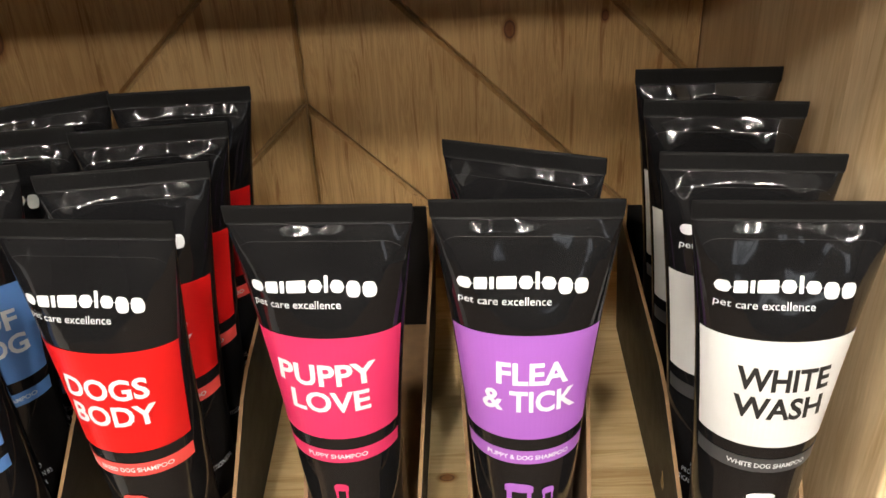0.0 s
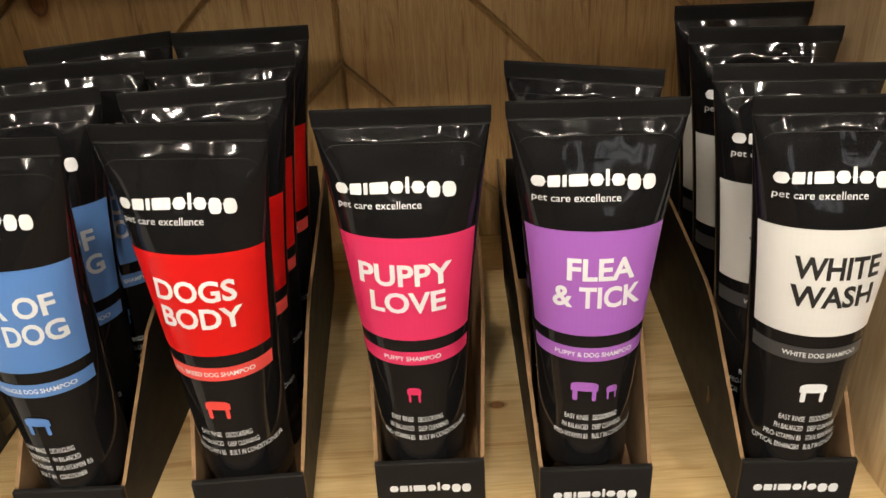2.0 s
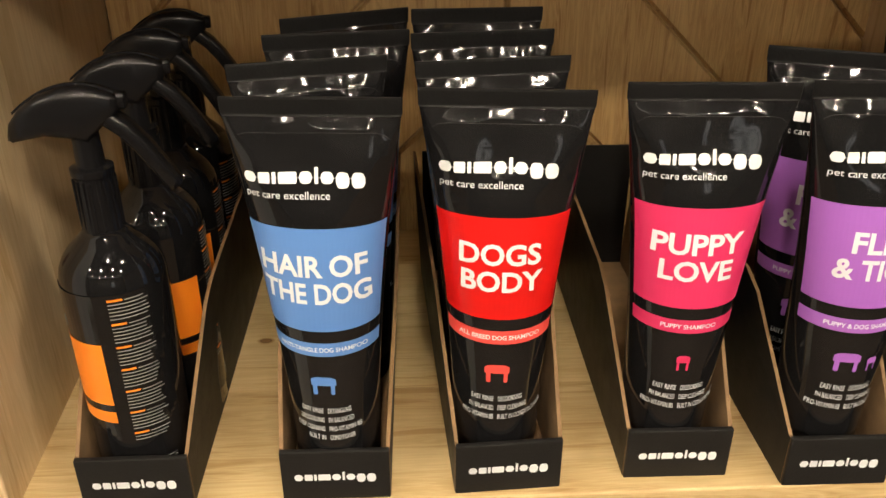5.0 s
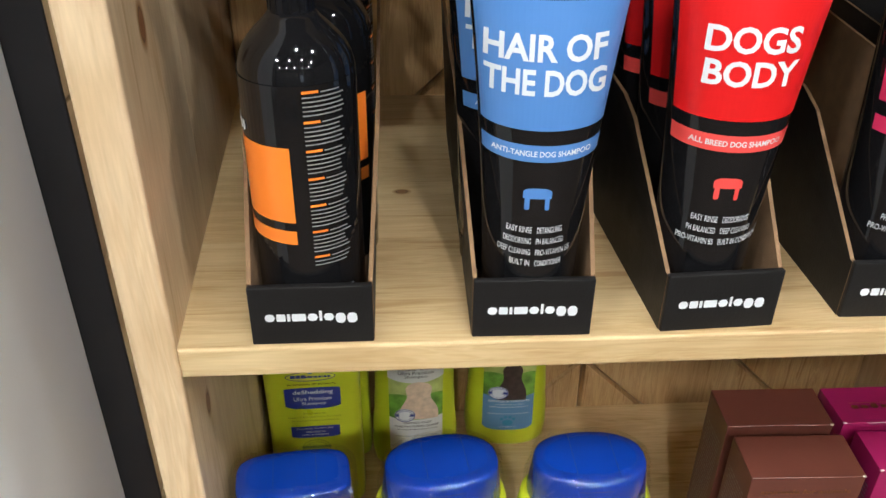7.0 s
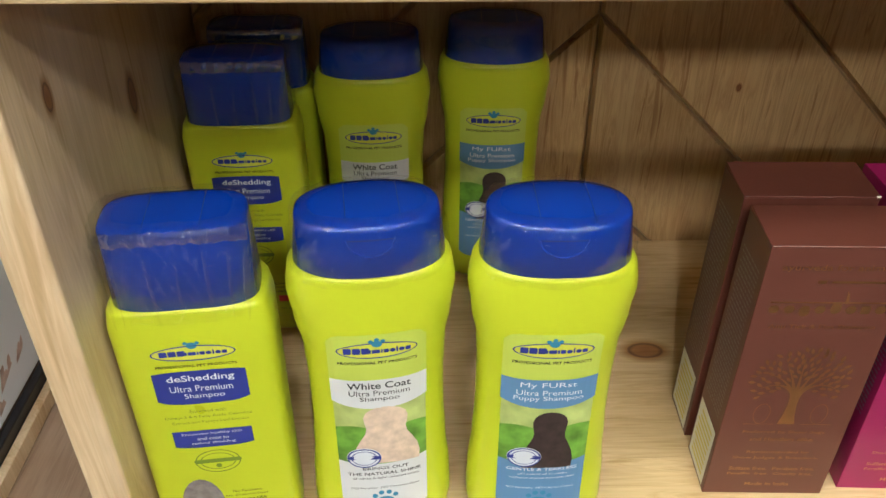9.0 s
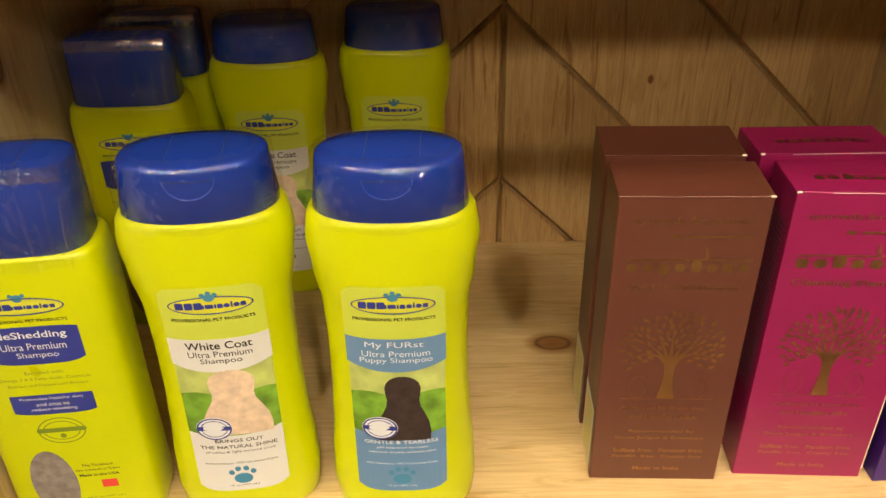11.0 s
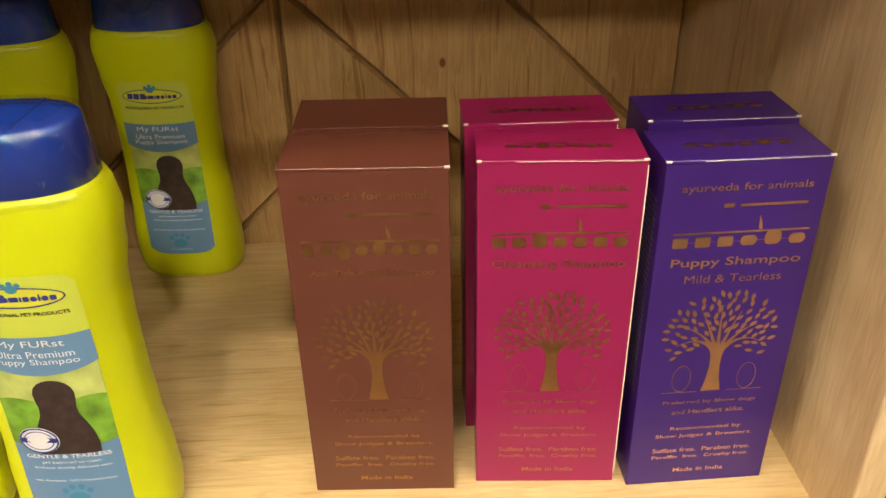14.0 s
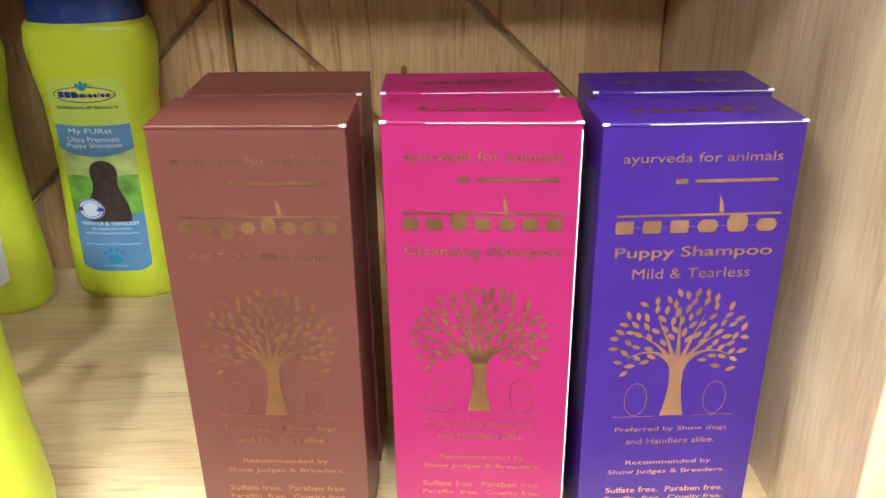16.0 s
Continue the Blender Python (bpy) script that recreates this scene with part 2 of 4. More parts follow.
BOX_BROWN = plain("brown_carton", (0.122, 0.038, 0.025), 0.33, vary=0.06, bump=0.05)
BOX_PINK = plain("magenta_carton", (0.285, 0.010, 0.086), 0.33, vary=0.05, bump=0.05)
BOX_PURPLE = plain("purple_carton", (0.040, 0.012, 0.168), 0.33, vary=0.06, bump=0.05)
BOX_RAW = plain("raw_board_edge", (0.75, 0.66, 0.58), 0.8)
GOLD = plain("copper_foil", (0.86, 0.55, 0.34), 0.36, metal=1.0, vary=0.15, scale=700)
# the same foil, with the dark surroundings it mirrors put into its colour
GOLD_DIM = plain("copper_foil_dark_reflection", (0.50, 0.29, 0.13), 0.40, metal=1.0, vary=0.2, scale=700)
STICKER = plain("white_sticker", (0.80, 0.78, 0.66), 0.5)
STICKER_Y = plain("yellow_sticker_print", (0.70, 0.60, 0.12), 0.5)
BLACK_METAL = plain("black_painted_post", (0.012, 0.012, 0.014), 0.4, vary=0.2)
PANEL_WHITE = plain("pale_wall_panel", (0.84, 0.88, 0.97), 0.6, vary=0.1, scale=40)
TAN_STONE = plain("tan_marbled_stone", (0.88, 0.65, 0.41), 0.45, vary=0.34, scale=210, bump=0.1)
JOINT = plain("dark_tile_joint", (0.13, 0.07, 0.045), 0.85)
STAIN = plain("rust_stain", (0.56, 0.42, 0.38), 0.8, vary=0.4, scale=900)
# unseen room: colours set dark to cut bounce light and deepen black reflections
ROOM = plain("dark_room_plaster", (0.085, 0.080, 0.075), 0.8, vary=0.08, scale=60)
FLOOR_M = plain("brown_floor", (0.14, 0.095, 0.06), 0.5, vary=0.3, scale=80)
LEDGE_M = pine("brown_ledge_board", 1, light=(0.44, 0.32, 0.23), dark=(0.28, 0.19, 0.13))
WRAP, WRAP_LOOSE = film_wrap("shrink_wrap", 0.07, 0.35), film_wrap("loose_shrink_wrap", 0.055)
WRAP_CREASE = film_wrap("creased_shrink_wrap", 0.30, 0.25)
WRAP_FINE = film_wrap("fine_wrap_fold", 0.10, 0.1)


# ---- mesh helpers ----
def mesh_object(name, verts, faces, mats, parent=None, label="", slots=None, smooth=False):
    me = bpy.data.meshes.new(name)
    me.from_pydata([tuple(v) for v in verts], [], faces)
    for m in (mats if isinstance(mats, (list, tuple)) else [mats]):
        me.materials.append(m)
    if slots is not None:
        me.polygons.foreach_set("material_index", slots)
    if smooth:
        me.polygons.foreach_set("use_smooth", [True] * len(me.polygons))
    me.update()
    ob = new(name, me)
    if parent is not None:
        ob.parent = parent
    if label:
        tagged(ob, label)
    return ob


def part(name, bm, material, parent=None, label="", smooth=False):
    me = bpy.data.meshes.new(name)
    bm.to_mesh(me)
    bm.free()
    me.materials.append(material)
    if smooth:
        me.polygons.foreach_set("use_smooth", [True] * len(me.polygons))
    ob = new(name, me)
    if parent is not None:
        ob.parent = parent
    if label:
        tagged(ob, label)
    return ob


def slab(x0, x1, y0, y1, z0, z1, bevel=0.0, seg=2):
    bm = bmesh.new()
    bmesh.ops.create_cube(bm, size=1)
    bmesh.ops.scale(bm, vec=(x1 - x0, y1 - y0, z1 - z0), verts=bm.verts)
    bmesh.ops.translate(bm, vec=((x0 + x1) / 2, (y0 + y1) / 2, (z0 + z1) / 2), verts=bm.verts)
    if bevel:
        bmesh.ops.bevel(bm, geom=list(bm.edges), offset=bevel, segments=seg, affect="EDGES", profile=0.5)
    return bm


def loft(rings, close_bottom=True, close_top=True):
    """Verts and faces of a skin over rings of equal length."""
    n = len(rings[0])
    verts = [v for ring in rings for v in ring]
    faces = [(i * n + j, i * n + (j + 1) % n, (i + 1) * n + (j + 1) % n, (i + 1) * n + j) for i in range(len(rings) - 1) for j in range(n)]
    if close_bottom:
        faces.append(tuple(range(n - 1, -1, -1)))
    if close_top:
        faces.append(tuple(range((len(rings) - 1) * n, len(rings) * n)))
    return verts, faces


def oval(a, b, z, n=40, power=2.0, cx=0.0, cy=0.0):
    out = []
    for k in range(n):
        w = 2 * math.pi * k / n
        c, s = math.cos(w), math.sin(w)
        out.append((cx + a * math.copysign(abs(c) ** (2 / power), c), cy + b * math.copysign(abs(s) ** (2 / power), s), z))
    return out


def lerp(table, x):
    """A value from rows (x, value), eased between them."""
    if x <= table[0][0]:
        return table[0][1]
    for (a, p), (b, q) in zip(table, table[1:]):
        if x <= b:
            w = (x - a) / (b - a)
            w = w * w * (3 - 2 * w)
            return p + (q - p) * w
    return table[-1][1]


# ---- printed shapes: flat outlines laid on a surface ----
LETTERS = {}


def letters(s, bold=0.0):
    """Vertices in a unit box, and faces, of a line of writing."""
    if (s, bold) not in LETTERS:
        cu = bpy.data.curves.new("line", "FONT")
        cu.body, cu.resolution_u, cu.offset = s, 3, bold
        ob = bpy.data.objects.new("line", cu)
        scene.collection.objects.link(ob)
        bpy.context.view_layer.update()
        me = bpy.data.meshes.new_from_object(ob)
        if bold > 0.009:      # cut finely enough to follow a curved surface
            bm = bmesh.new()
            bm.from_mesh(me)
            x0, x1 = min(p.co.x for p in bm.verts), max(p.co.x for p in bm.verts)
            for k in range(1, 24):
                bmesh.ops.bisect_plane(bm, geom=bm.verts[:] + bm.edges[:] + bm.faces[:], plane_co=(x0 + (x1 - x0) * k / 24, 0, 0), plane_no=(1, 0, 0))
            bm.to_mesh(me)
            bm.free()
        v = np.array([tuple(p.co)[:2] for p in me.vertices])
        lo, hi = v.min(0), v.max(0)
        LETTERS[(s, bold)] = ((v - lo) / (hi - lo), [tuple(p.vertices) for p in me.polygons], (hi - lo))
        bpy.data.objects.remove(ob), bpy.data.meshes.remove(me), bpy.data.curves.remove(cu)
    return LETTERS[(s, bold)]


class Print:
    """Collects flat shapes in (u, v) and lays them on a surface with put()."""

    def __init__(self):
        self.v, self.f = [], []

    def poly(self, pts):
        k = len(self.v)
        self.v += [tuple(p) for p in pts]
        self.f.append(tuple(range(k, k + len(pts))))
        return self

    def grid(self, u0, u1, v0, v1, nu=24, nv=4, top=None, bottom=None):
        k = len(self.v)
        for j in range(nv + 1):
            for i in range(nu + 1):
                s = i / nu
                lo, hi = v0 + (bottom(s) if bottom else 0), v1 + (top(s) if top else 0)
                self.v.append((u0 + (u1 - u0) * s, lo + (hi - lo) * j / nv))
        for j in range(nv):
            for i in range(nu):
                a = k + j * (nu + 1) + i
                self.f.append((a, a + 1, a + nu + 2, a + nu + 1))
        return self

    def bar(self, u0, u1, v0, v1, r=None, n=4):
        r = min((u1 - u0) / 2, (v1 - v0) / 2) * 0.98 if r is None else r
        pts = []
        for cx, cy, w0 in ((u1 - r, v1 - r, 0), (u0 + r, v1 - r, 90), (u0 + r, v0 + r, 180), (u1 - r, v0 + r, 270)):
            for k in range(n + 1):
                w = radians(w0 + 90 * k / n)
                pts.append((cx + r * math.cos(w), cy + r * math.sin(w)))
        return self.poly(pts)

    def disc(self, u, v, a, b, n=20):
        if a > 0.003:
            t = [math.pi * (k / 12 - 0.5) for k in range(13)]
            return self.rows([(v + b * math.sin(w), u - a * max(0.02, math.cos(w)), u + a * max(0.02, math.cos(w))) for w in t])
        return self.poly([(u + a * math.cos(2 * math.pi * k / n), v + b * math.sin(2 * math.pi * k / n)) for k in range(n)])

    def ring(self, u, v, a, b, w, n=28):
        for k in range(n):
            p, q = 2 * math.pi * k / n, 2 * math.pi * (k + 1) / n
            self.poly([(u + a * math.cos(p), v + b * math.sin(p)), (u + a * math.cos(q), v + b * math.sin(q)),
                       (u + (a - w) * math.cos(q), v + (b - w) * math.sin(q)), (u + (a - w) * math.cos(p), v + (b - w) * math.sin(p))])
        return self

    def text(self, s, u0, u1, v0, v1, bold=0.0, slope=0.0):
        v, f, _ = letters(s, bold)
        k = len(self.v)
        self.v += [(u0 + (u1 - u0) * p[0], v0 + (v1 - v0) * p[1] + slope * p[0]) for p in v]
        self.f += [tuple(k + i for i in q) for q in f]
        return self

    def mark(self, u0, u1, v0, xh, spec, gap=0.17):
        """A word mark as one row of plain solid blocks on a hairline: o round, n square, m wide, i narrow, l tall and narrow, d rising, g sinking."""
        wide = {"o": 1.0, "g": 1.0, "d": 1.0, "n": 0.9, "m": 1.4, "i": 0.3, "l": 0.28}
        k, u = (u1 - u0) / (sum(wide[c] for c in spec) + gap * (len(spec) - 1)), u0
        cols = []
        for c in spec:
            e = u + wide[c] * k
            lo, hi = v0 - (0.36 * xh if c == "g" else 0), v0 + xh * (1.36 if c in "ld" else 1.0)
            r = min((e - u) / 2, xh / 2) * (0.9 if c in "ogd" else 0.3)
            mid = v0 + xh / 2
            cols.append((u, mid - 0.00008, mid + 0.00008))
            for a in (0.0, 0.3, 0.6, 0.85, 1.0):
                d = r * (1 - math.sqrt(1 - (1 - a) ** 2))
                cols.append((u + r * a, lo + d, hi - d))
            for a in (1.0, 0.85, 0.6, 0.3, 0.0):
                d = r * (1 - math.sqrt(1 - (1 - a) ** 2))
                cols.append((e - r * a, lo + d, hi - d))
            cols.append((e, mid - 0.00008, mid + 0.00008))
            u = e + gap * k
        n = len(self.v)
        for a, lo, hi in cols:
            self.v += [(a, lo), (a, hi)]
        self.f += [(n + 2 * q, n + 2 * q + 2, n + 2 * q + 3, n + 2 * q + 1) for q in range(len(cols) - 1)]
        return self

    def rows(self, table, n=10):
        """A filled shape from rows (v, left u, right u), cut finely enough to follow a curved surface."""
        k = len(self.v)
        for v, a, b in table:
            self.v += [(a + (b - a) * i / n, v) for i in range(n + 1)]
        for j in range(len(table) - 1):
            for i in range(n):
                q = k + j * (n + 1) + i
                self.f.append((q, q + 1, q + n + 2, q + n + 1))
        return self

    def put(self, name, surface, material, parent, label=""):
        return mesh_object(name, [surface(u, v) for u, v in self.v], self.f, material, parent, label)


MARK = "onimologg"      # blocks that stand for the maker's mark


# ---- shampoo tubes ----
TUBE_H = 0.2015


def tube_pinch(u, h):
    """Hollow below the seal, as share of the depth."""
    w = math.exp(-((h - 0.178) / 0.0125) ** 2)
    fade = min(1.0, max(0.0, (h - 0.158) / 0.012))
    fold = 0.09 * fade * math.exp(-((abs(u) - (1.0 - 13.0 * max(0.0, 0.194 - h))) / 0.17) ** 2)      # creases running in from the corners
    return 1 + fold - 0.36 * w * math.cos(min(1.0, abs(u) * 1.25) * math.pi / 2) ** 2


def tube_half(h):
    w = min(1.0, max(0.0, (h - 0.02) / 0.174))
    return 0.0219 + (0.0372 - 0.0219) * w ** 1.7, max(0.0012, 0.0232 * (1 - w ** 3) ** 0.7)


def tube_front(lift, turn=0.0):
    def surface(u, h):
        a, b = tube_half(h)
        w = math.asin(max(-0.998, min(0.998, u / a))) + turn
        return (a * math.sin(w), -b * math.cos(w) * tube_pinch(math.sin(w), h) - lift - 0.0002 * abs(u) / a, h)
    return surface


def shampoo_tube(colour, strip, lines, strip_text, feature, emblem, ink, turn, label, title_ink=None):
    root = tagged(new("shampoo_tube"), label, "shampoo tube", "black shampoo tubes in card trays")
    rings = []
    for k in range(61):
        h = 0.016 + (0.194 - 0.016) * (k / 60) ** 0.7
        a, b = tube_half(h)
        crease = 0.00030 * math.exp(-((h - 0.1885) / 0.0045) ** 2)
        rings.append([(x, y * tube_pinch(x / a, h) + math.copysign(crease, y) * math.sin(4.0 * math.pi * (x / a) ** 2 + 3 * x / a) * abs(x / a), z) for x, y, z in oval(a, b, h, 96)])
    v, f = loft(rings, True, False)
    mesh_object("body", v, f, BLACK_TUBE, root, "glossy black squeezed plastic", smooth=True)
    seal = []
    for h, a, b in ((0.1935, 0.0372, 0.0014), (0.1943, 0.0376, 0.0009), (0.2005, 0.0378, 0.0007), (TUBE_H, 0.0377, 0.0004)):
        seal.append(oval(a, b, h, 24, 6.0))
    v, f = loft(seal)
    mesh_object("crimped_seal", v, f, SEAL_BLACK, root, "flat welded black end")
    ridge = []
    for h, r in ((0.0, 0.0200), (0.0015, 0.0210), (0.014, 0.0215), (0.0158, 0.0208), (0.0162, 0.0195)):
        ridge.append(oval(r, r, h, 48))
    v, f = loft(ridge)
    mesh_object("screw_cap", v, f, BLACK_MATT, root, "black flat cap", smooth=False)
    st = tube_front(0.00045, turn)
    s1 = tube_front(0.00022, turn)

    def band(p, h0, h1):
        n, m = 30, 6
        i0 = len(p.v)
        for j in range(m + 1):
            h = h0 + (h1 - h0) * j / m
            a = tube_half(h)[0]
            for i in range(n + 1):
                w = radians(-74 + 148 * i / n) - turn
                p.v.append((a * math.sin(w), h))
        for j in range(m):
            for i in range(n):
                q = i0 + j * (n + 1) + i
                p.f.append((q, q + 1, q + n + 2, q + n + 1))
        return p
    band(Print(), 0.0998, 0.1492).put("colour_label", s1, colour, root, "printed colour panel")
    band(Print(), 0.0864, 0.0936).put("label_strip", s1, strip, root, "printed colour strip")
    Print().mark(-0.0285, 0.0228, 0.1676, 0.0046, MARK).put("brand_mark", st, WHITE_INK, root, "white word mark")
    Print().text("pet care excellence", -0.0280, 0.0082, 0.1606, 0.1646).put("tagline", st, WHITE_INK, root)
    Print().grid(-0.0325, 0.0325, 0.18764, 0.18772, 24, 1, top=lambda e: -0.0030 * abs(2 * e - 1) ** 14, bottom=lambda e: -0.0030 * abs(2 * e - 1) ** 14).put("varnish_edge", tube_front(0.0004), GREY_INK, root, "thin pale line below the weld")
    p = Print()
    for s, u0, u1, h0, h1 in lines:
        p.text(s, u0, u1, h0, h1, 0.028)
    p.put("title_lettering", st, title_ink or WHITE_INK, root, "bold capital lettering")
    p = Print()
    p.text(strip_text, -0.0007 * len(strip_text) - 0.004, 0.0007 * len(strip_text) + 0.004, 0.0888, 0.0913, 0.02)
    p.put("strip_lettering", st, WHITE_INK, root)
    p = Print()
    for u, h, w, t in emblem:
        p.grid(u - w * 0.48, u + w * 0.42, h + t * 0.48, h + t * 0.92, 10, 2, top=lambda e: -t * 0.14 * (2 * e - 1) ** 4)
        p.bar(u - w * 0.42, u - w * 0.26, h, h + t * 0.6, r=w * 0.06)
        p.bar(u + w * 0.22, u + w * 0.36, h, h + t * 0.6, r=w * 0.06)
    p.put("emblem", st, ink, root, "small plain printed emblem")
    p = Print()
    for j, (a, b) in enumerate(feature):
        h = 0.0532 - 0.0056 * j
        q = 0.00106
        p.text(a, -0.0016 - q * len(a), -0.0016, h, h + 0.0030)
        p.text(b, 0.0006, 0.0006 + q * len(b), h, h + 0.0030)
    p.put("feature_lettering", st, WHITE_INK, root)
    return root


FEATURE = [("EASY RINSE", "DEODORISING"), ("PH BALANCED", "DEEP CLEANING"), ("PRO-VITAMIN B5", "BUILT IN CONDITIONER")]
ONE = [(0.0, 0.0645, 0.0132, 0.0112)]


def tube_pose(x, y, yaw, lean=0.0, side=0.0):
    return pose(x, y, HIGH + 0.0024, lean, side, yaw)


def tube_row(first, places):
    first.matrix_basis = tube_pose(*places[0])
    first.scale = (1, 1, 1.008)
    for k, p in enumerate(places[1:]):
        copy_thing(first, tube_pose(*p)).scale = (1, 1, (1.012, 1.030, 1.042)[k])


tube_row(shampoo_tube(BLUE, BLUE, [("HAIR OF", -0.0248, 0.0222, 0.1269, 0.1373), ("THE DOG", -0.0244, 0.0232, 0.1138, 0.1242)], "ANTI-TANGLE DOG SHAMPOO",
                      [("EASY RINSE", "DETANGLING"), ("DEODORISING", "PH BALANCED"), ("DEEP CLEANING", "PRO-VITAMIN B5"), ("BUILT IN", "CONDITIONER")],
                      ONE, BLUE, -0.03, "glossy black shampoo tube with a sky-blue label in a card tray"),
         [(-0.1680, 0.0300, -4, 4.0), (-0.1750, 0.0720, 12), (-0.1640, 0.1130, 8), (-0.1610, 0.1500, 24)])
tube_row(shampoo_tube(RED, RED_LITE, [("DOGS", -0.0192, 0.0174, 0.1269, 0.1373), ("BODY", -0.0182, 0.0186, 0.1138, 0.1242)], "ALL BREED DOG SHAMPOO",
                      FEATURE, ONE, RED_LITE, 0.0, "glossy black shampoo tube with a red label in a card tray"),
         [(-0.0862, 0.0340, -6, 3.2), (-0.0878, 0.0700, 7), (-0.0888, 0.1120, 6), (-0.0875, 0.1610, 3)])
tube_row(shampoo_tube(PINK, PINK, [("PUPPY", -0.0215, 0.0200, 0.1269, 0.1373), ("LOVE", -0.0172, 0.0165, 0.1138, 0.1242)], "PUPPY SHAMPOO",
                      FEATURE, [(0.0, 0.0650, 0.0072, 0.0095)], PINK, -0.02, "glossy black shampoo tube with a pink label in a card tray"),
         [(0.0040, 0.0372, -3.5, 2.6)])
tube_row(shampoo_tube(LILAC, LILAC, [("FLEA", -0.0135, 0.0160, 0.1269, 0.1373), ("& TICK", -0.0190, 0.0195, 0.1138, 0.1242)], "PUPPY & DOG SHAMPOO",
                      FEATURE, [(-0.0035, 0.0645, 0.0138, 0.0115), (0.0090, 0.0645, 0.0058, 0.0082)], LILAC, 0.06, "glossy black shampoo tube with a lilac label in a card tray"),
         [(0.0850, 0.0305, -4.5, 1.4), (0.0868, 0.0752, -23)])
tube_row(shampoo_tube(CREAM, GREY_INK, [("WHITE", -0.0172, 0.0190, 0.1269, 0.1373), ("WASH", -0.0172, 0.0178, 0.1138, 0.1242)], "WHITE DOG SHAMPOO",
                      [("EASY RINSE", "DEODORISING"), ("PH BALANCED", "DEEP CLEANING"), ("PRO-VITAMIN B5", "STAIN REMOVING"), ("OPTICAL ENHANCERS", "BUILT IN CONDITIONER")],
                      ONE, WHITE_INK, 0.06, "glossy black shampoo tube with a white label", title_ink=BLACK_INK),
         [(0.1842, 0.0225, -6, 2.0), (0.1817, 0.0600, -8), (0.1868, 0.1160, -9), (0.1914, 0.1610, -4)])


# ---- card display trays ----
def prism_x(profile, x0, x1):
    n = len(profile)
    v = [(x0, y, z) for y, z in profile] + [(x1, y, z) for y, z in profile]
    f = [tuple(range(n)), tuple(range(2 * n - 1, n - 1, -1))] + [(i, n + i, n + (i + 1) % n, (i + 1) % n) for i in range(n)]
    return v, f


def display_tray(width, depth, label):
    root = tagged(new("display_tray"), label, "card tray", "black card display trays")
    w, c = width / 2, 0.0019
    side = [(0.0, 0.0), (depth, 0.0), (depth, 0.098), (0.150, 0.092), (0.075, 0.087), (0.058, 0.081), (0.0022, 0.030), (0.0, 0.030)]
    for sgn in (-1, 1):
        x0, x1 = (-w, -w + c) if sgn < 0 else (w - c, w)
        v, f = prism_x(side, x0, x1)
        v = [(x + sgn * 0.0046 * min(1.0, max(0.0, (z - 0.030) / 0.055)), y, z) for x, y, z in v]      # pushed apart by what it holds
        outer = 0 if sgn < 0 else 1
        mesh_object("side_panel", v, f, [KRAFT, BLACK_CARD], root, "black outside, bare brown inside and cut edge", slots=[1 if k == outer else 0 for k in range(len(f))])
    part("front_lip", slab(-w + 0.0002, w - 0.0002, -0.0022, 0.0010, 0.0, 0.0305, 0.0007), BLACK_CARD, root, "folded black front edge")
    part("back_panel", slab(-w + c, w - c, depth - c, depth, 0.0, 0.098), BLACK_CARD, root)
    part("tray_floor", slab(-w + c, w - c, 0.001, depth - c, 0.0, 0.0020), KRAFT, root)
    q = Print().mark(-0.0205, 0.0200, 0.0126, 0.0039, MARK)
    q.put("brand_mark", lambda u, h: (u, -0.00235, h), WHITE_INK, root, "white word mark")
    return root


TRAY = display_tray(0.0545, 0.2350, "black corrugated card tray holding products on the shelf")
TRAY.matrix_basis = pose(-0.2672, 0.0048, HIGH, 0, 0, 0)
for x, y, yaw in ((-0.1688, 0.0052, -1), (-0.0820, 0.0065, 2.5), (0.0065, 0.0118, -1), (0.0868, 0.0018, -1), (0.1842, 0.0000, -3)):
    copy_thing(TRAY, pose(x, y, HIGH, 0, 0, yaw))


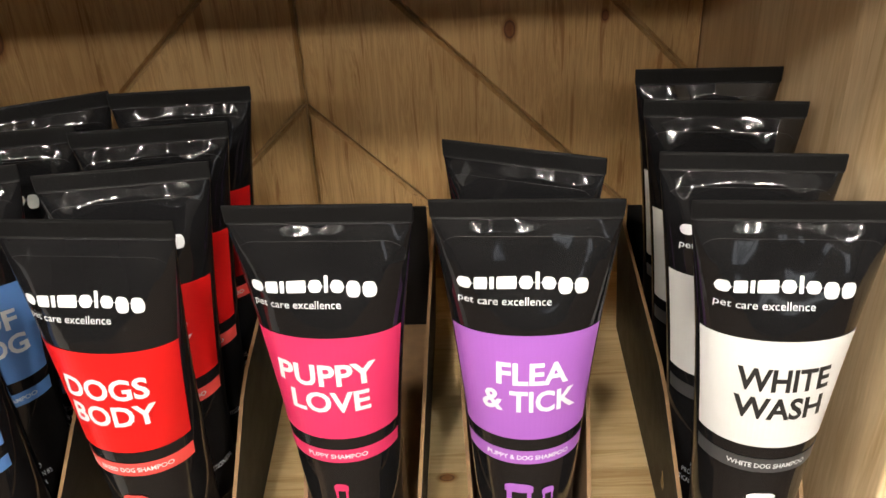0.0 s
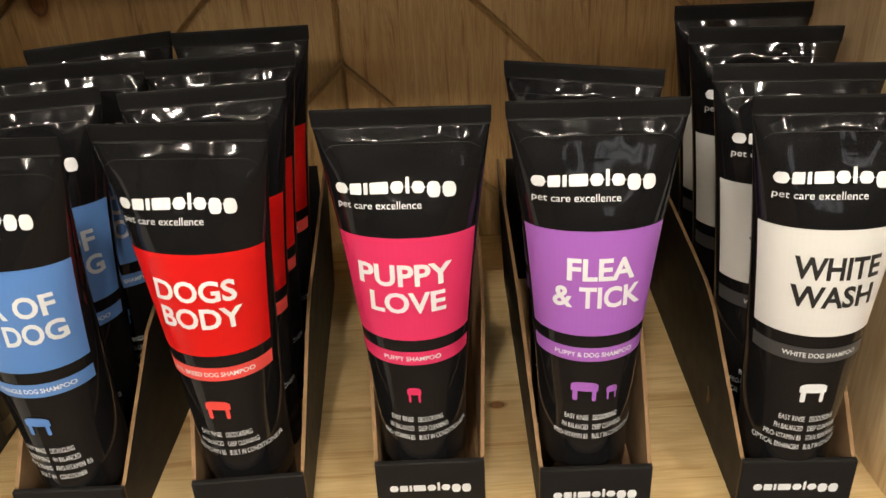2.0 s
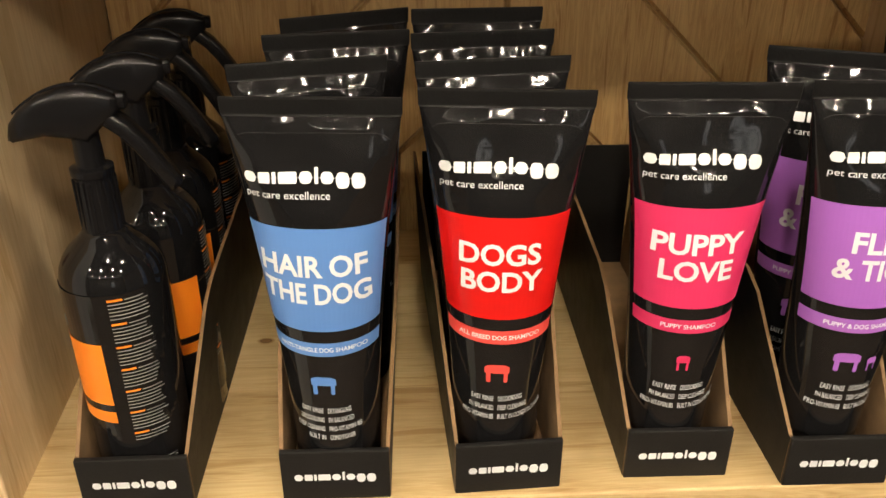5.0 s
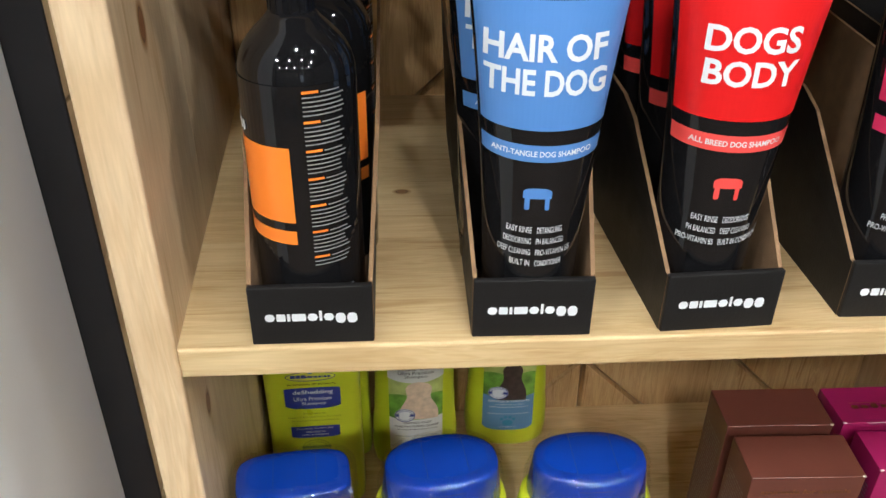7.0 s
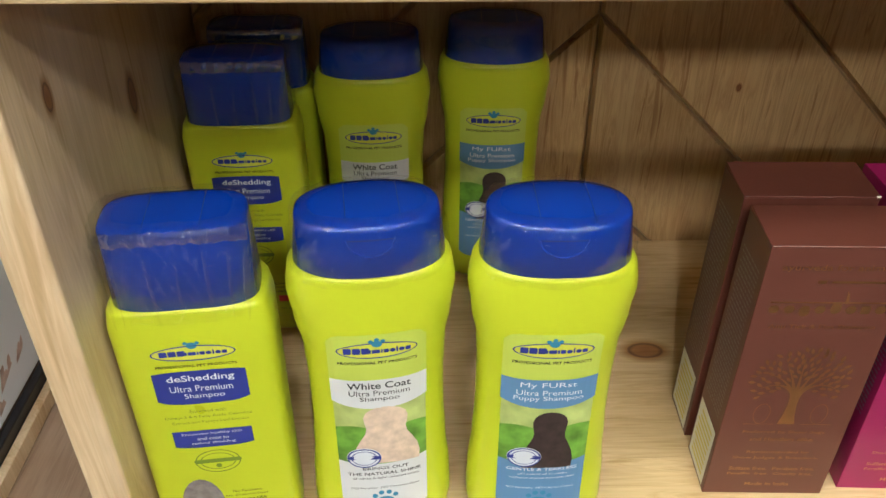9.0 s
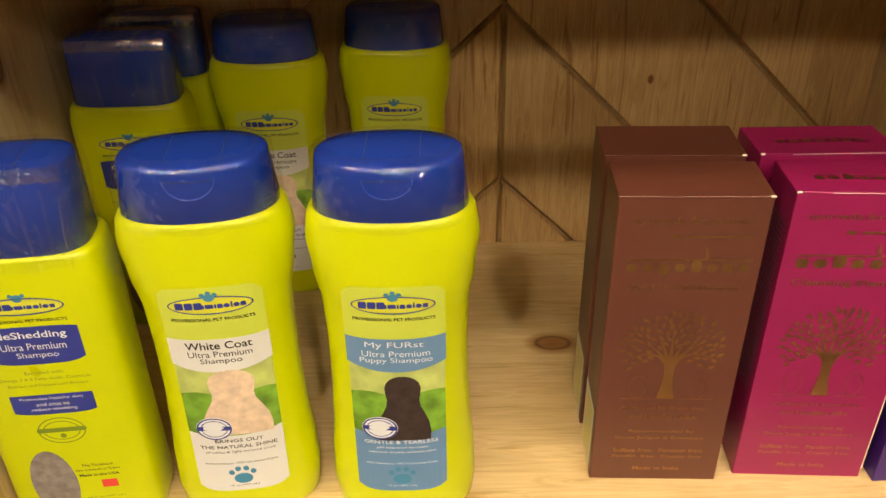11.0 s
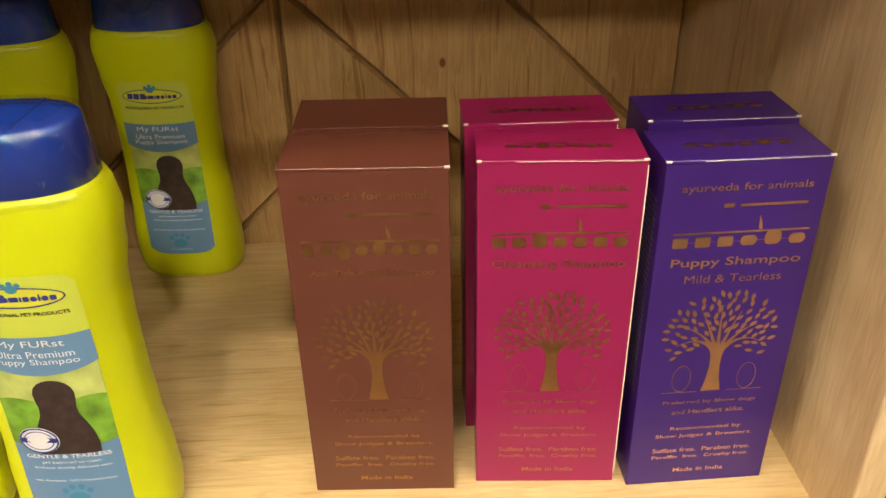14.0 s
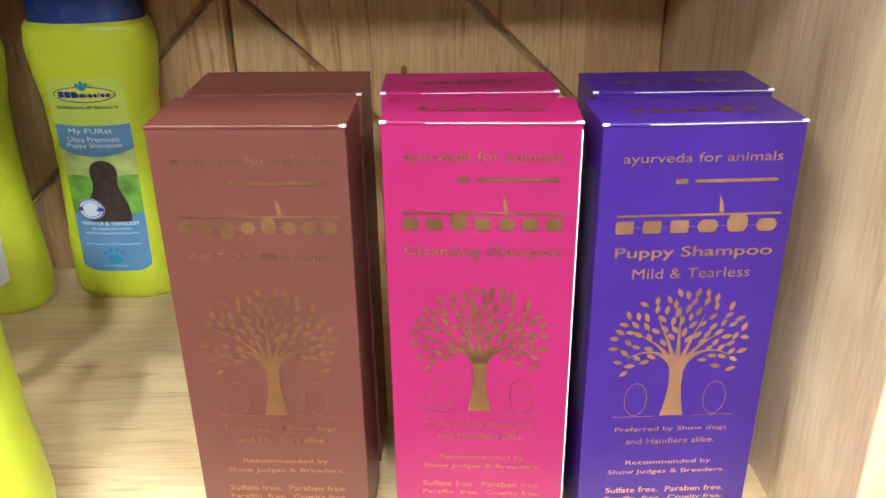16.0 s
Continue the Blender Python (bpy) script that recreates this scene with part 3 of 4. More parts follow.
# ---- trigger spray bottles ----
def spray_bottle(head_turn):
    root = tagged(new("spray_bottle"), "glossy black trigger spray bottle with an orange label", "spray bottle", "trigger spray bottles in a tray")
    prof = [(0.0, 0.0225), (0.002, 0.0240), (0.095, 0.0240), (0.112, 0.0240), (0.118, 0.0236), (0.1225, 0.0224), (0.1265, 0.0204), (0.130, 0.0177), (0.1335, 0.0142), (0.137, 0.0106), (0.139, 0.0092)]
    v, f = loft([oval(r, r, z, 48) for z, r in prof])
    mesh_object("body", v, f, BLACK_SHINE, root, "glossy black plastic", smooth=True)
    v, f = loft([oval(r, r, z, 36) for z, r in ((0.137, 0.0090), (0.138, 0.0093), (0.164, 0.0084), (0.165, 0.0092), (0.168, 0.0092), (0.1688, 0.0062), (0.186, 0.0056))])
    mesh_object("collar", v, f, BLACK_MATT, root, "ribbed black screw collar", smooth=False)
    for k in range(18):
        w = 2 * math.pi * k / 18
        ob = part("rib", slab(-0.0005, 0.0005, 0.0080, 0.0094, 0.1395, 0.1630, 0.0002, 1), BLACK_MATT, root)
        ob.matrix_basis = pose(0, 0, 0, 0, 0, math.degrees(w))
    # head: a hood from the round back to the nozzle, cut across x
    secs = [(-0.0305, 0.1818, 0.1838, 0.0018), (-0.0285, 0.1812, 0.1898, 0.0044), (-0.0232, 0.1822, 0.1962, 0.0062), (-0.0150, 0.1836, 0.2016, 0.0072), (-0.0060, 0.1822, 0.2044, 0.0078),
            (0.0020, 0.1800, 0.2048, 0.0080), (0.0080, 0.1860, 0.2034, 0.0076), (0.0130, 0.1904, 0.2012, 0.0066), (0.0160, 0.1925, 0.2000, 0.0060)]
    rings = [[(x, y, z) for y, z, _ in oval(hw, (z1 - z0) / 2, 0, 24, 4.2, 0, (z0 + z1) / 2)] for x, z0, z1, hw in secs]
    v, f = loft(rings)
    mesh_object("trigger_head", v, f, BLACK_MATT, root, "black moulded spray head", smooth=True)
    v, f = loft([[(-0.0270 + 0.0420 * k / 15, sgn * 0.0007, 0.2054 - 17.0 * (-0.0270 + 0.0420 * k / 15 + 0.001) ** 2 + d) for sgn, d in ((-1, -0.0012), (1, -0.0012), (1, 0.0), (-1, 0.0))] for k in range(16)])
    mesh_object("moulding_seam", v, f, BLACK_SHINE, root, "fine raised seam along the hood")
    v, f = loft([[(x, y, z) for (y, z, _) in oval(r, r, 0, 16, 4.0, 0, 0.1968)] for x, r in ((0.0145, 0.0035), (0.0186, 0.0035), (0.0192, 0.0030), (0.0192, 0.0014), (0.0178, 0.0012))])
    mesh_object("nozzle", v, f, BLACK_MATT, root, "square black nozzle")
    path = [(0.002, 0.1950, 0.0062), (0.010, 0.1908, 0.0062), (0.017, 0.1848, 0.0061), (0.023, 0.1772, 0.0058), (0.0285, 0.1682, 0.0054), (0.0330, 0.1602, 0.0048), (0.0350, 0.1565, 0.0036)]
    rings = [[(x + 0.0030 * math.copysign(abs(math.cos(w)) ** 0.6, math.cos(w)), hw * math.copysign(abs(math.sin(w)) ** 0.6, math.sin(w)), z + 0.0026 * math.copysign(abs(math.cos(w)) ** 0.6, math.cos(w))) for w in (2 * math.pi * k / 20 for k in range(20))] for x, z, hw in path]
    v, f = loft(rings)
    mesh_object("lever", v, f, BLACK_MATT, root, "long black squeeze lever", smooth=True)

    def wrap(lift):
        return lambda w, h: ((0.0240 + lift) * math.cos(w), (0.0240 + lift) * math.sin(w), h)
    g = Print()
    g.grid(radians(-70), radians(110), 0.012, 0.1155, 30, 1).put("dark_wrap_label", wrap(0.0002), BLACK_TUBE, root, "shiny black wrap label")
    Print().grid(radians(-62), radians(38), 0.056, 0.090, 26, 1).put("orange_panel", wrap(0.0004), ORANGE, root, "orange printed panel")
    Print().grid(radians(-62), radians(38), 0.0455, 0.0520, 26, 1).put("orange_strip", wrap(0.0004), ORANGE, root)
    def around(u, h):
        return wrap(0.0006)(u / 0.024, h)
    Print().text("DRY", -0.0225, -0.0100, 0.0755, 0.0825, 0.03).text("DOG", -0.0225, -0.0100, 0.0655, 0.0725, 0.03).put("title_lettering", around, WHITE_INK, root)
    Print().mark(-0.030, -0.006, 0.0945, 0.0034, MARK).put("brand_mark", around, WHITE_INK, root)
    rng = random.Random(4)
    p, o = Print(), Print()
    for k in range(39):
        h = 0.1125 - 0.00185 * k - 0.0012 * (k // 6)
        head = k % 6 == 0
        if head:
            o.grid(0.0225, 0.0290, h, h + 0.0011, 4, 1)
            p.grid(0.0298, 0.0395 + rng.uniform(-0.002, 0), h, h + 0.0006, 5, 1)
        else:
            p.grid(0.0225, 0.0405 - rng.uniform(0, 0.004), h, h + 0.0006, 8, 1)
    for k in range(5):
        p.grid(0.031 + 0.001 * k, 0.0405, 0.020 - 0.0019 * k, 0.0209 - 0.0019 * k, 5, 1)
    p.put("small_print", around, PALE_INK, root, "fine grey print")
    o.put("small_headings", around, ORANGE, root, "fine orange headings")
    for ob in root.children:
        if ob.name.split(".")[0] in ("trigger_head", "nozzle", "lever", "moulding_seam"):
            ob.matrix_basis = pose(0, 0, 0, 0, 0, head_turn)
    return root


SPRAY = spray_bottle(-218)
SPRAY.matrix_basis = pose(-0.2680, 0.0330, HIGH + 0.0024, 0, 0, 225)
for x, y, yaw, aim in ((-0.2625, 0.0870, 290, 12), (-0.2645, 0.1400, 285, 2), (-0.2640, 0.1930, 262, 8)):
    twin = copy_thing(SPRAY, pose(x, y, HIGH + 0.0024, 0, 0, yaw))
    for ob in twin.children:      # each head was screwed on at an angle of its own
        if ob.name.split(".")[0] in ("trigger_head", "nozzle", "lever", "moulding_seam"):
            ob.matrix_basis = pose(0, 0, 0, 0, 0, aim - yaw)


# ---- lime shampoo bottles ----
CURVY = [(0.0, 0.0330), (0.004, 0.0368), (0.018, 0.0384), (0.035, 0.0378), (0.060, 0.0358), (0.085, 0.0346), (0.108, 0.0345), (0.130, 0.0352), (0.150, 0.0384), (0.165, 0.0402), (0.1745, 0.0390), (0.1800, 0.0362)]
CURVY_D = [(0.0, 0.0200), (0.004, 0.0225), (0.018, 0.0240), (0.060, 0.0228), (0.100, 0.0222), (0.154, 0.0236), (0.1745, 0.0232), (0.1800, 0.0225)]
BOXY = [(0.0, 0.0350), (0.003, 0.0372), (0.010, 0.0378), (0.080, 0.0374), (0.156, 0.0378), (0.1645, 0.0366), (0.1685, 0.0345)]
BOXY_D = [(0.0, 0.0180), (0.003, 0.0198), (0.010, 0.0203), (0.156, 0.0203), (0.1645, 0.0196), (0.1685, 0.0190)]


def lime_bottle(kind, label, wrap=False):
    boxy = kind == "shed"
    root = tagged(new("shampoo_bottle"), label, "shampoo bottle", "lime shampoo bottles with blue caps")
    wt, dt = (BOXY, BOXY_D) if boxy else (CURVY, CURVY_D)
    top = wt[-1][0]
    power = 5.5 if boxy else 2.5
    hs = [top * k / 44 for k in range(45)] if not boxy else [0, 0.0015, 0.003, 0.006, 0.010, 0.03, 0.05, 0.08, 0.11, 0.14, 0.156, 0.159, 0.162, 0.1655, 0.1685]
    v, f = loft([oval(lerp(wt, h), lerp(dt, h), h, 64, power) for h in hs])
    mesh_object("body", v, f, LIME, root, "lime-yellow plastic body", smooth=True)
    c0, c1 = (0.1680, 0.2095) if boxy else (0.1795, 0.2050)
    cp = 3.6 if boxy else 2.35
    a0, b0 = (0.0334, 0.0192) if boxy else (0.0354, 0.0232)
    a1, b1 = (0.0316, 0.0182) if boxy else (0.0325, 0.0212)
    rows = [(c0, a0 - 0.0008, b0 - 0.0008), (c0 + 0.0006, a0, b0), (c1 - 0.0035, a1 + 0.0004, b1 + 0.0004), (c1 - 0.0014, a1, b1), (c1 - 0.0003, a1 - 0.0014, b1 - 0.0014), (c1 + 0.0004, a1 * 0.7, b1 * 0.7), (c1 + 0.0007, a1 * 0.3, b1 * 0.3)]
    v, f = loft([oval(a, b, h, 64, cp) for h, a, b in rows])
    cap = mesh_object("flip_cap", v, f, CAP_BLUE, root, "royal blue flip-top cap", smooth=True)
    for x in ((-0.010, 0.014) if not boxy else (-0.011, 0.013)):
        part("hinge_line", slab(x - 0.00013, x + 0.00013, -b1 * 0.80, b1 * 0.84, c1 - 0.0006, c1 + 0.00072), CAP_LINE, cap)
    if not boxy:
        # thumb hollow: a raised lip round a half-round dip under the lid's edge
        def cap_face(u, h, lift):
            g = (h - c0) / (c1 - c0)
            a, b = a0 + (a1 - a0) * g, b0 + (b1 - b0) * g
            return (u, -b * (1 - abs(u / a) ** cp) ** (1 / cp) - lift, h)
        lip = []
        for k in range(25):
            w = math.pi + math.pi * k / 24
            e = [(0.0112, 0.0), (0.0108, 0.0006), (0.0102, 0.0), (0.0108, -0.0006)]
            lip.append([cap_face(r * math.cos(w), c1 - 0.0060 + 0.78 * r * math.sin(w), d) for r, d in e])
        v, f = loft(lip)
        mesh_object("thumb_lip", v, f, CAP_BLUE, cap, smooth=True)
        Print().grid(-0.0104, 0.0104, c1 - 0.0064, c1 - 0.0059, 16, 1).put("lid_seam", lambda u, h: cap_face(u, h, 0.0003), CAP_LINE, cap)

    def front(lift):
        def surface(u, h):
            a, b = lerp(wt, h), lerp(dt, h)
            q = max(0.0, 1 - abs(u / a) ** power)
            return (u, -b * q ** (1 / power) - lift, h)
        return surface
    wide = 1.0 if boxy else 1.16
    s1, s2, s3, s4, s5 = ((lambda u, h, g=front(q): g(u * wide, h)) for q in (0.0002, 0.00045, 0.0007, 0.0011, 0.0014))
    rng = random.Random(2)
    if not boxy:
        coat = kind == "coat"
        main, mtxt = (CREAM, BLACK_INK) if coat else (STEEL_BLUE, WHITE_INK)
        arch = lambda s: 0.0 if 0.12 < s < 0.88 else -0.004 * (1 - min(s, 1 - s) / 0.12) ** 2
        sag = lambda s: -0.005 * (1 - (2 * s - 1) ** 2)
        dip = lambda s: 0.003 * (2 * s - 1) ** 2
        Print().grid(-0.0205, 0.0205, 0.116, 0.1480, 16, 8, top=arch).put("label_top", s1, LIME_PALE, root, "pale lime label head")
        Print().grid(-0.0200, 0.0200, 0.0620, 0.1120, 16, 10, bottom=lambda s: -0.003 * (1 - (2 * s - 1) ** 2)).put("label_picture", s1, GRASS, root, "green meadow photograph print")
        Print().grid(-0.0200, 0.0200, 0.0860, 0.1120, 16, 6, bottom=lambda s: 0.0016 * math.sin(9 * s)).put("picture_sky", s2, PHOTO_SKY, root, "pale yellow-green photograph ground")

        Print().grid(-0.0205, 0.0205, 0.1045, 0.1200, 16, 8, bottom=sag, top=lambda s: -0.0008 * (1 - (2 * s - 1) ** 2)).put("label_title_panel", s3, main, root, "curved label panel")
        Print().grid(-0.0200, 0.0200, 0.0220, 0.0620, 16, 10, top=lambda s: -0.003 * (1 - (2 * s - 1) ** 2), bottom=lambda s: 0.004 * abs(2 * s - 1) ** 6).put("label_foot", s1, main, root, "label foot panel")
        fur = FUR_PALE if coat else FUR_DARK
        p = Print()
        cx, cw = (0.002, 0.0125) if coat else (0.002, 0.0098)
        bell = [(0.0600, 1.16), (0.066, 1.18), (0.072, 1.10), (0.0775, 0.92), (0.082, 0.74), (0.086, 0.70), (0.090, 0.76), (0.0935, 0.78), (0.0965, 0.70), (0.0985, 0.54), (0.0998, 0.34), (0.1004, 0.10)]
        p.rows([(b - (0.0 if coat else 0.0035), cx - cw * a, cx + cw * a) for b, a in bell])
        p.put("picture_shape", s3, fur, root, "plain soft photograph shape")
        Print().disc(-0.0085, 0.0650, 0.0078, 0.0072).put("seal_ground", s4, WHITE_INK, root, "round white seal")
        Print().ring(-0.0085, 0.0650, 0.0076, 0.0070, 0.0007).ring(-0.0085, 0.0650, 0.0058, 0.0053, 0.0004).bar(-0.0158, -0.0012, 0.0638, 0.0664).put("seal_print", s5, NAVY, root)
        Print().ring(0.0, 0.1385, 0.0168, 0.0049, 0.0006).put("brand_ring", s3, NAVY, root)
        Print().disc(0.0, 0.1385, 0.0162, 0.0043).put("brand_ground", s2, YELLOW_INK, root, "yellow oval")
        Print().mark(-0.0138, -0.0032, 0.1366, 0.0038, "nnn", 0.12).mark(-0.0032, 0.0138, 0.1368, 0.0023, "iminolon").put("brand_mark", s3, NAVY, root, "navy word mark")
        Print().disc(0.0, 0.1430, 0.0022, 0.0020).disc(-0.0025, 0.1446, 0.0010, 0.0010).disc(0.0025, 0.1446, 0.0010, 0.0010).disc(0.0, 0.1456, 0.0010, 0.0010).put("paw_mark", s4, PAW_BLUE, root)
        Print().text("PROFESSIONAL PET PRODUCTS", -0.0165, 0.0165, 0.1296, 0.1314, 0.02).put("tagline", s2, BLACK_INK, root)
        t = ("White Coat", "Ultra Premium", "Shampoo") if coat else ("My FURst", "Ultra Premium", "Puppy Shampoo")
        p = Print()
        if coat:
            p.text(t[0], -0.0135, 0.0135, 0.1135, 0.1179, 0.012).text(t[1], -0.0130, 0.0130, 0.1090, 0.1124).text(t[2], -0.0085, 0.0085, 0.1044, 0.1082)
        else:
            p.text(t[0], -0.0125, 0.0115, 0.1135, 0.1177, 0.0).text(t[1], -0.0140, 0.0140, 0.1090, 0.1124).text(t[2], -0.0150, 0.0150, 0.1046, 0.1084)
        p.put("title_lettering", s4, BLACK_INK if coat else WHITE_INK, root)
        p = Print()
        if coat:
            p.text("BRINGS OUT", -0.0095, 0.0115, 0.0548, 0.0570, 0.01).text("THE NATURAL SHINE", -0.0165, 0.0170, 0.0508, 0.0530, 0.01)
            p.text("of white & light colored coats", -0.0145, 0.0160, 0.0474, 0.0494)
            p.text("NO Parabens  NO Chemical Dyes", -0.0155, 0.0160, 0.0400, 0.0418)
            p.text("16 oz (473 mL)", -0.0065, 0.0065, 0.0250, 0.0264)
        else:
            p.text("GENTLE & TEARLESS", -0.0160, 0.0165, 0.0540, 0.0562, 0.01)
            p.text("pH balanced to clean", -0.0105, 0.0120, 0.0505, 0.0523).text("without drying delicate skin", -0.0145, 0.0155, 0.0475, 0.0493)
            p.text("NO Parabens  NO Chemical Dyes", -0.0155, 0.0160, 0.0400, 0.0416)
            p.text("16 oz (473 mL)", -0.0065, 0.0065, 0.0250, 0.0264)
        p.put("foot_lettering", s2, BLACK_INK if coat else WHITE_INK, root)
        p = Print().disc(0.0, 0.0305, 0.0042, 0.0034)
        for du, dv in ((-0.0048, 0.0030), (-0.0018, 0.0052), (0.0018, 0.0052), (0.0048, 0.0030)):
            p.disc(du, 0.0318 + dv, 0.0013, 0.0016)
        p.put("paw_print_mark", s2, PAW_BLUE, root)
        # embossed grip on the shoulders
        for sgn in (-1, 1):
            q = Print()
            for i in range(5):
                for j in range(9):
                    q.disc(sgn * (0.0265 + 0.0018 * i), 0.130 + 0.0030 * j + 0.0015 * (i % 2), 0.0006, 0.0010, 6)
            q.put("grip_dots", front(0.0002), LIME, root, "raised diamond grip")
    else:
        arch = lambda s: -0.0022 * (2 * s - 1) ** 2
        Print().grid(-0.0215, 0.0222, 0.1110, 0.1328, 16, 4, bottom=lambda s: 0.003 * (2 * s - 1) ** 4, top=lambda s: -0.0010 * (2 * s - 1) ** 4).put("title_panel", s1, NAVY, root, "navy label panel")
        Print().text("deShedding", -0.0150, 0.0165, 0.1253, 0.1303, 0.014).text("Ultra Premium", -0.0145, 0.0150, 0.1197, 0.1236).text("Shampoo", -0.0085, 0.0105, 0.1143, 0.1183).put("title_lettering", s2, WHITE_INK, root)
        Print().grid(-0.0190, 0.0200, 0.0800, 0.0925, 16, 3, bottom=lambda s: 0.0016 * (2 * s - 1) ** 4).put("claim_panel", s1, NAVY, root, "navy claim panel")
        Print().text("Promotes healthy skin", -0.0145, 0.0150, 0.0890, 0.0912).text("and coat to", -0.0075, 0.0080, 0.0856, 0.0878).text("reduce shedding", -0.0105, 0.0110, 0.0822, 0.0844).put("claim_lettering", s2, WHITE_INK, root)
        Print().text("Enriched with", -0.0080, 0.0095, 0.1050, 0.1070).text("Omega 3 & 6 Fatty Acids, Calendula", -0.0205, 0.0215, 0.1010, 0.1032).text("Extract and Papaya Leaf Extract", -0.0175, 0.0195, 0.0972, 0.0994).put("body_lettering", s1, OLIVE_INK, root)
        Print().disc(0.0, 0.1440, 0.0188, 0.0040).put("brand_ground", s1, YELLOW_INK, root, "yellow oval")
        Print().ring(0.0, 0.1440, 0.0195, 0.0047, 0.0007).mark(-0.0155, -0.0036, 0.1424, 0.0033, "nnn", 0.12).mark(-0.0036, 0.0155, 0.1426, 0.0020, "iminolon").put("brand_mark", s2, NAVY, root, "navy word mark in an oval ring")
        Print().disc(0.0, 0.1485, 0.0024, 0.0020).disc(-0.0027, 0.1500, 0.0010, 0.0010).disc(0.0027, 0.1500, 0.0010, 0.0010).put("paw_mark", s2, PAW_BLUE, root)
        Print().text("PROFESSIONAL PET PRODUCTS", -0.0185, 0.0190, 0.1352, 0.1368, 0.02).put("tagline", s1, BLACK_INK, root)
        Print().ring(0.0, 0.0690, 0.0115, 0.0085, 0.0006).ring(0.0, 0.0690, 0.0090, 0.0062, 0.0005).bar(-0.0120, 0.0120, 0.0680, 0.0708).disc(0.0, 0.0655, 0.0015, 0.0015).put("seal_print", s1, OLIVE_INK, root, "round olive seal")
        Print().disc(-0.0120, 0.0330, 0.0115, 0.0230).put("picture_shape", s1, FUR_GREY, root, "plain grey photograph shape")
        Print().text("No Parabens", 0.0040, 0.0190, 0.0430, 0.0450).text("No Chemical Dyes", 0.0000, 0.0220, 0.0395, 0.0415).text("Made in the USA", 0.0010, 0.0210, 0.0360, 0.0380, 0.02).put("foot_lettering", s1, BLACK_INK, root)
        Print().bar(0.0110, 0.0190, 0.0275, 0.0330, r=0.0004).put("flag_mark", s1, RED_LITE, root)
        Print().text("16.5 oz (487 mL)", 0.0020, 0.0210, 0.0200, 0.0216).put("size_lettering", s1, OLIVE_INK, root)
    if wrap:
        loose = 0.0046 if boxy else 0.0026
        rows = [(c0 - (0.006 if boxy else 0.004), a0 + 0.0022, b0 + 0.0018), (c0, a0 + 0.0020, b0 + 0.0016), (c0 + 0.012, a0 + 0.0018, b0 + 0.0016), (c1 - 0.008, a1 + loose, b1 + 0.0026), (c1 + 0.0004, a1 + 0.8 * loose, b1 + 0.0016), (c1 + 0.0012, a1 - 0.006, b1 - 0.006)]
        rings = []
        r2 = random.Random(9)
        for h, a, b in rows:
            rings.append([(x * (1 + r2.uniform(-0.012, 0.012)), y * (1 + r2.uniform(-0.03, 0.03)), z + r2.uniform(-0.0006, 0.0006)) for x, y, z in oval(a, b, h, 48, cp)])
        v, f = loft(rings, False, False)
        mesh_object("shrink_wrap", v, f, WRAP_LOOSE if boxy else WRAP, root, "clear crinkled shrink wrap round the cap", smooth=True)
    if wrap and boxy:
        # the wrap stands off along the front rim in sharp small folds
        v, n = [], 46
        for k in range(n + 1):
            u = (2 * k / n - 1) * a1 * 1.04
            bow = 0.0026 * (1 - min(1.0, abs(u / a1)) ** 4)
            wave = 0.0004 * math.sin(900 * u) + 0.0003 * math.sin(2300 * u + 1)
            for dy, dz in ((0.0002 - bow, 0.0012), (-0.0012 - bow, -0.0012), (-0.0026 - bow * 0.4, -0.0044), (-0.0018 - bow * 0.4, -0.0056)):
                v.append((u, -b1 * 0.93 + dy + wave + r2.uniform(-0.0002, 0.0002), c1 + dz + wave * 0.6 + r2.uniform(-0.0002, 0.0002)))
        f = [(k * 4 + j, k * 4 + 4 + j, k * 4 + 5 + j, k * 4 + 1 + j) for k in range(n) for j in range(3)]
        mesh_object("rim_fold", v, f, WRAP_CREASE, root, "sharp folds of clear wrap", smooth=True)
        for u, lean, width in ((-0.0320, 0.002, 0.0016), (-0.0250, -0.001, 0.0007), (-0.0120, 0.0015, 0.0009), (0.0015, -0.002, 0.0006), (0.0130, 0.001, 0.0010), (0.0235, -0.0015, 0.0008), (0.0315, -0.003, 0.0017)):
            v = []
            for k in range(9):
                h = c1 - 0.007 - k * 0.0050
                y = -b1 - 0.0032 - 0.00012 * k + r2.uniform(-0.0002, 0.0002)
                x = u + lean * k / 8 + r2.uniform(-0.0002, 0.0002)
                w = width * math.sin(math.pi * (k + 0.4) / 8.8)
                v += [(x - w, y + 0.0006, h), (x, y - 0.0003, h), (x + w, y + 0.0006, h)]
            f = [(k * 3 + j, k * 3 + 3 + j, k * 3 + 4 + j, k * 3 + 1 + j) for k in range(8) for j in range(2)]
            mesh_object("wrap_crease", v, f, WRAP_FINE, root, smooth=True)
    return root


SHED = lime_bottle("shed", "angular lime shampoo bottle with a blue cap in shrink wrap", wrap=True)
SHED.matrix_basis = pose(-0.2903, 0.0400, LOW, 0, 0, 6)
copy_thing(SHED, pose(-0.2985, 0.2220, LOW, 0, 0, 2))
copy_thing(SHED, pose(-0.2935, 0.2760, LOW, 0, 0, 1))
COAT = lime_bottle("coat", "curvy lime shampoo bottle with a white picture label and blue cap", wrap=True)
COAT.matrix_basis = pose(-0.2060, 0.0465, LOW, 0, 0, 6.6)
COAT.scale = (1, 1, 1.018)
copy_thing(COAT, pose(-0.2158, 0.2620, LOW, 0, 0, 2))
PUP = lime_bottle("pup", "curvy lime shampoo bottle with a blue picture label and blue cap", wrap=True)
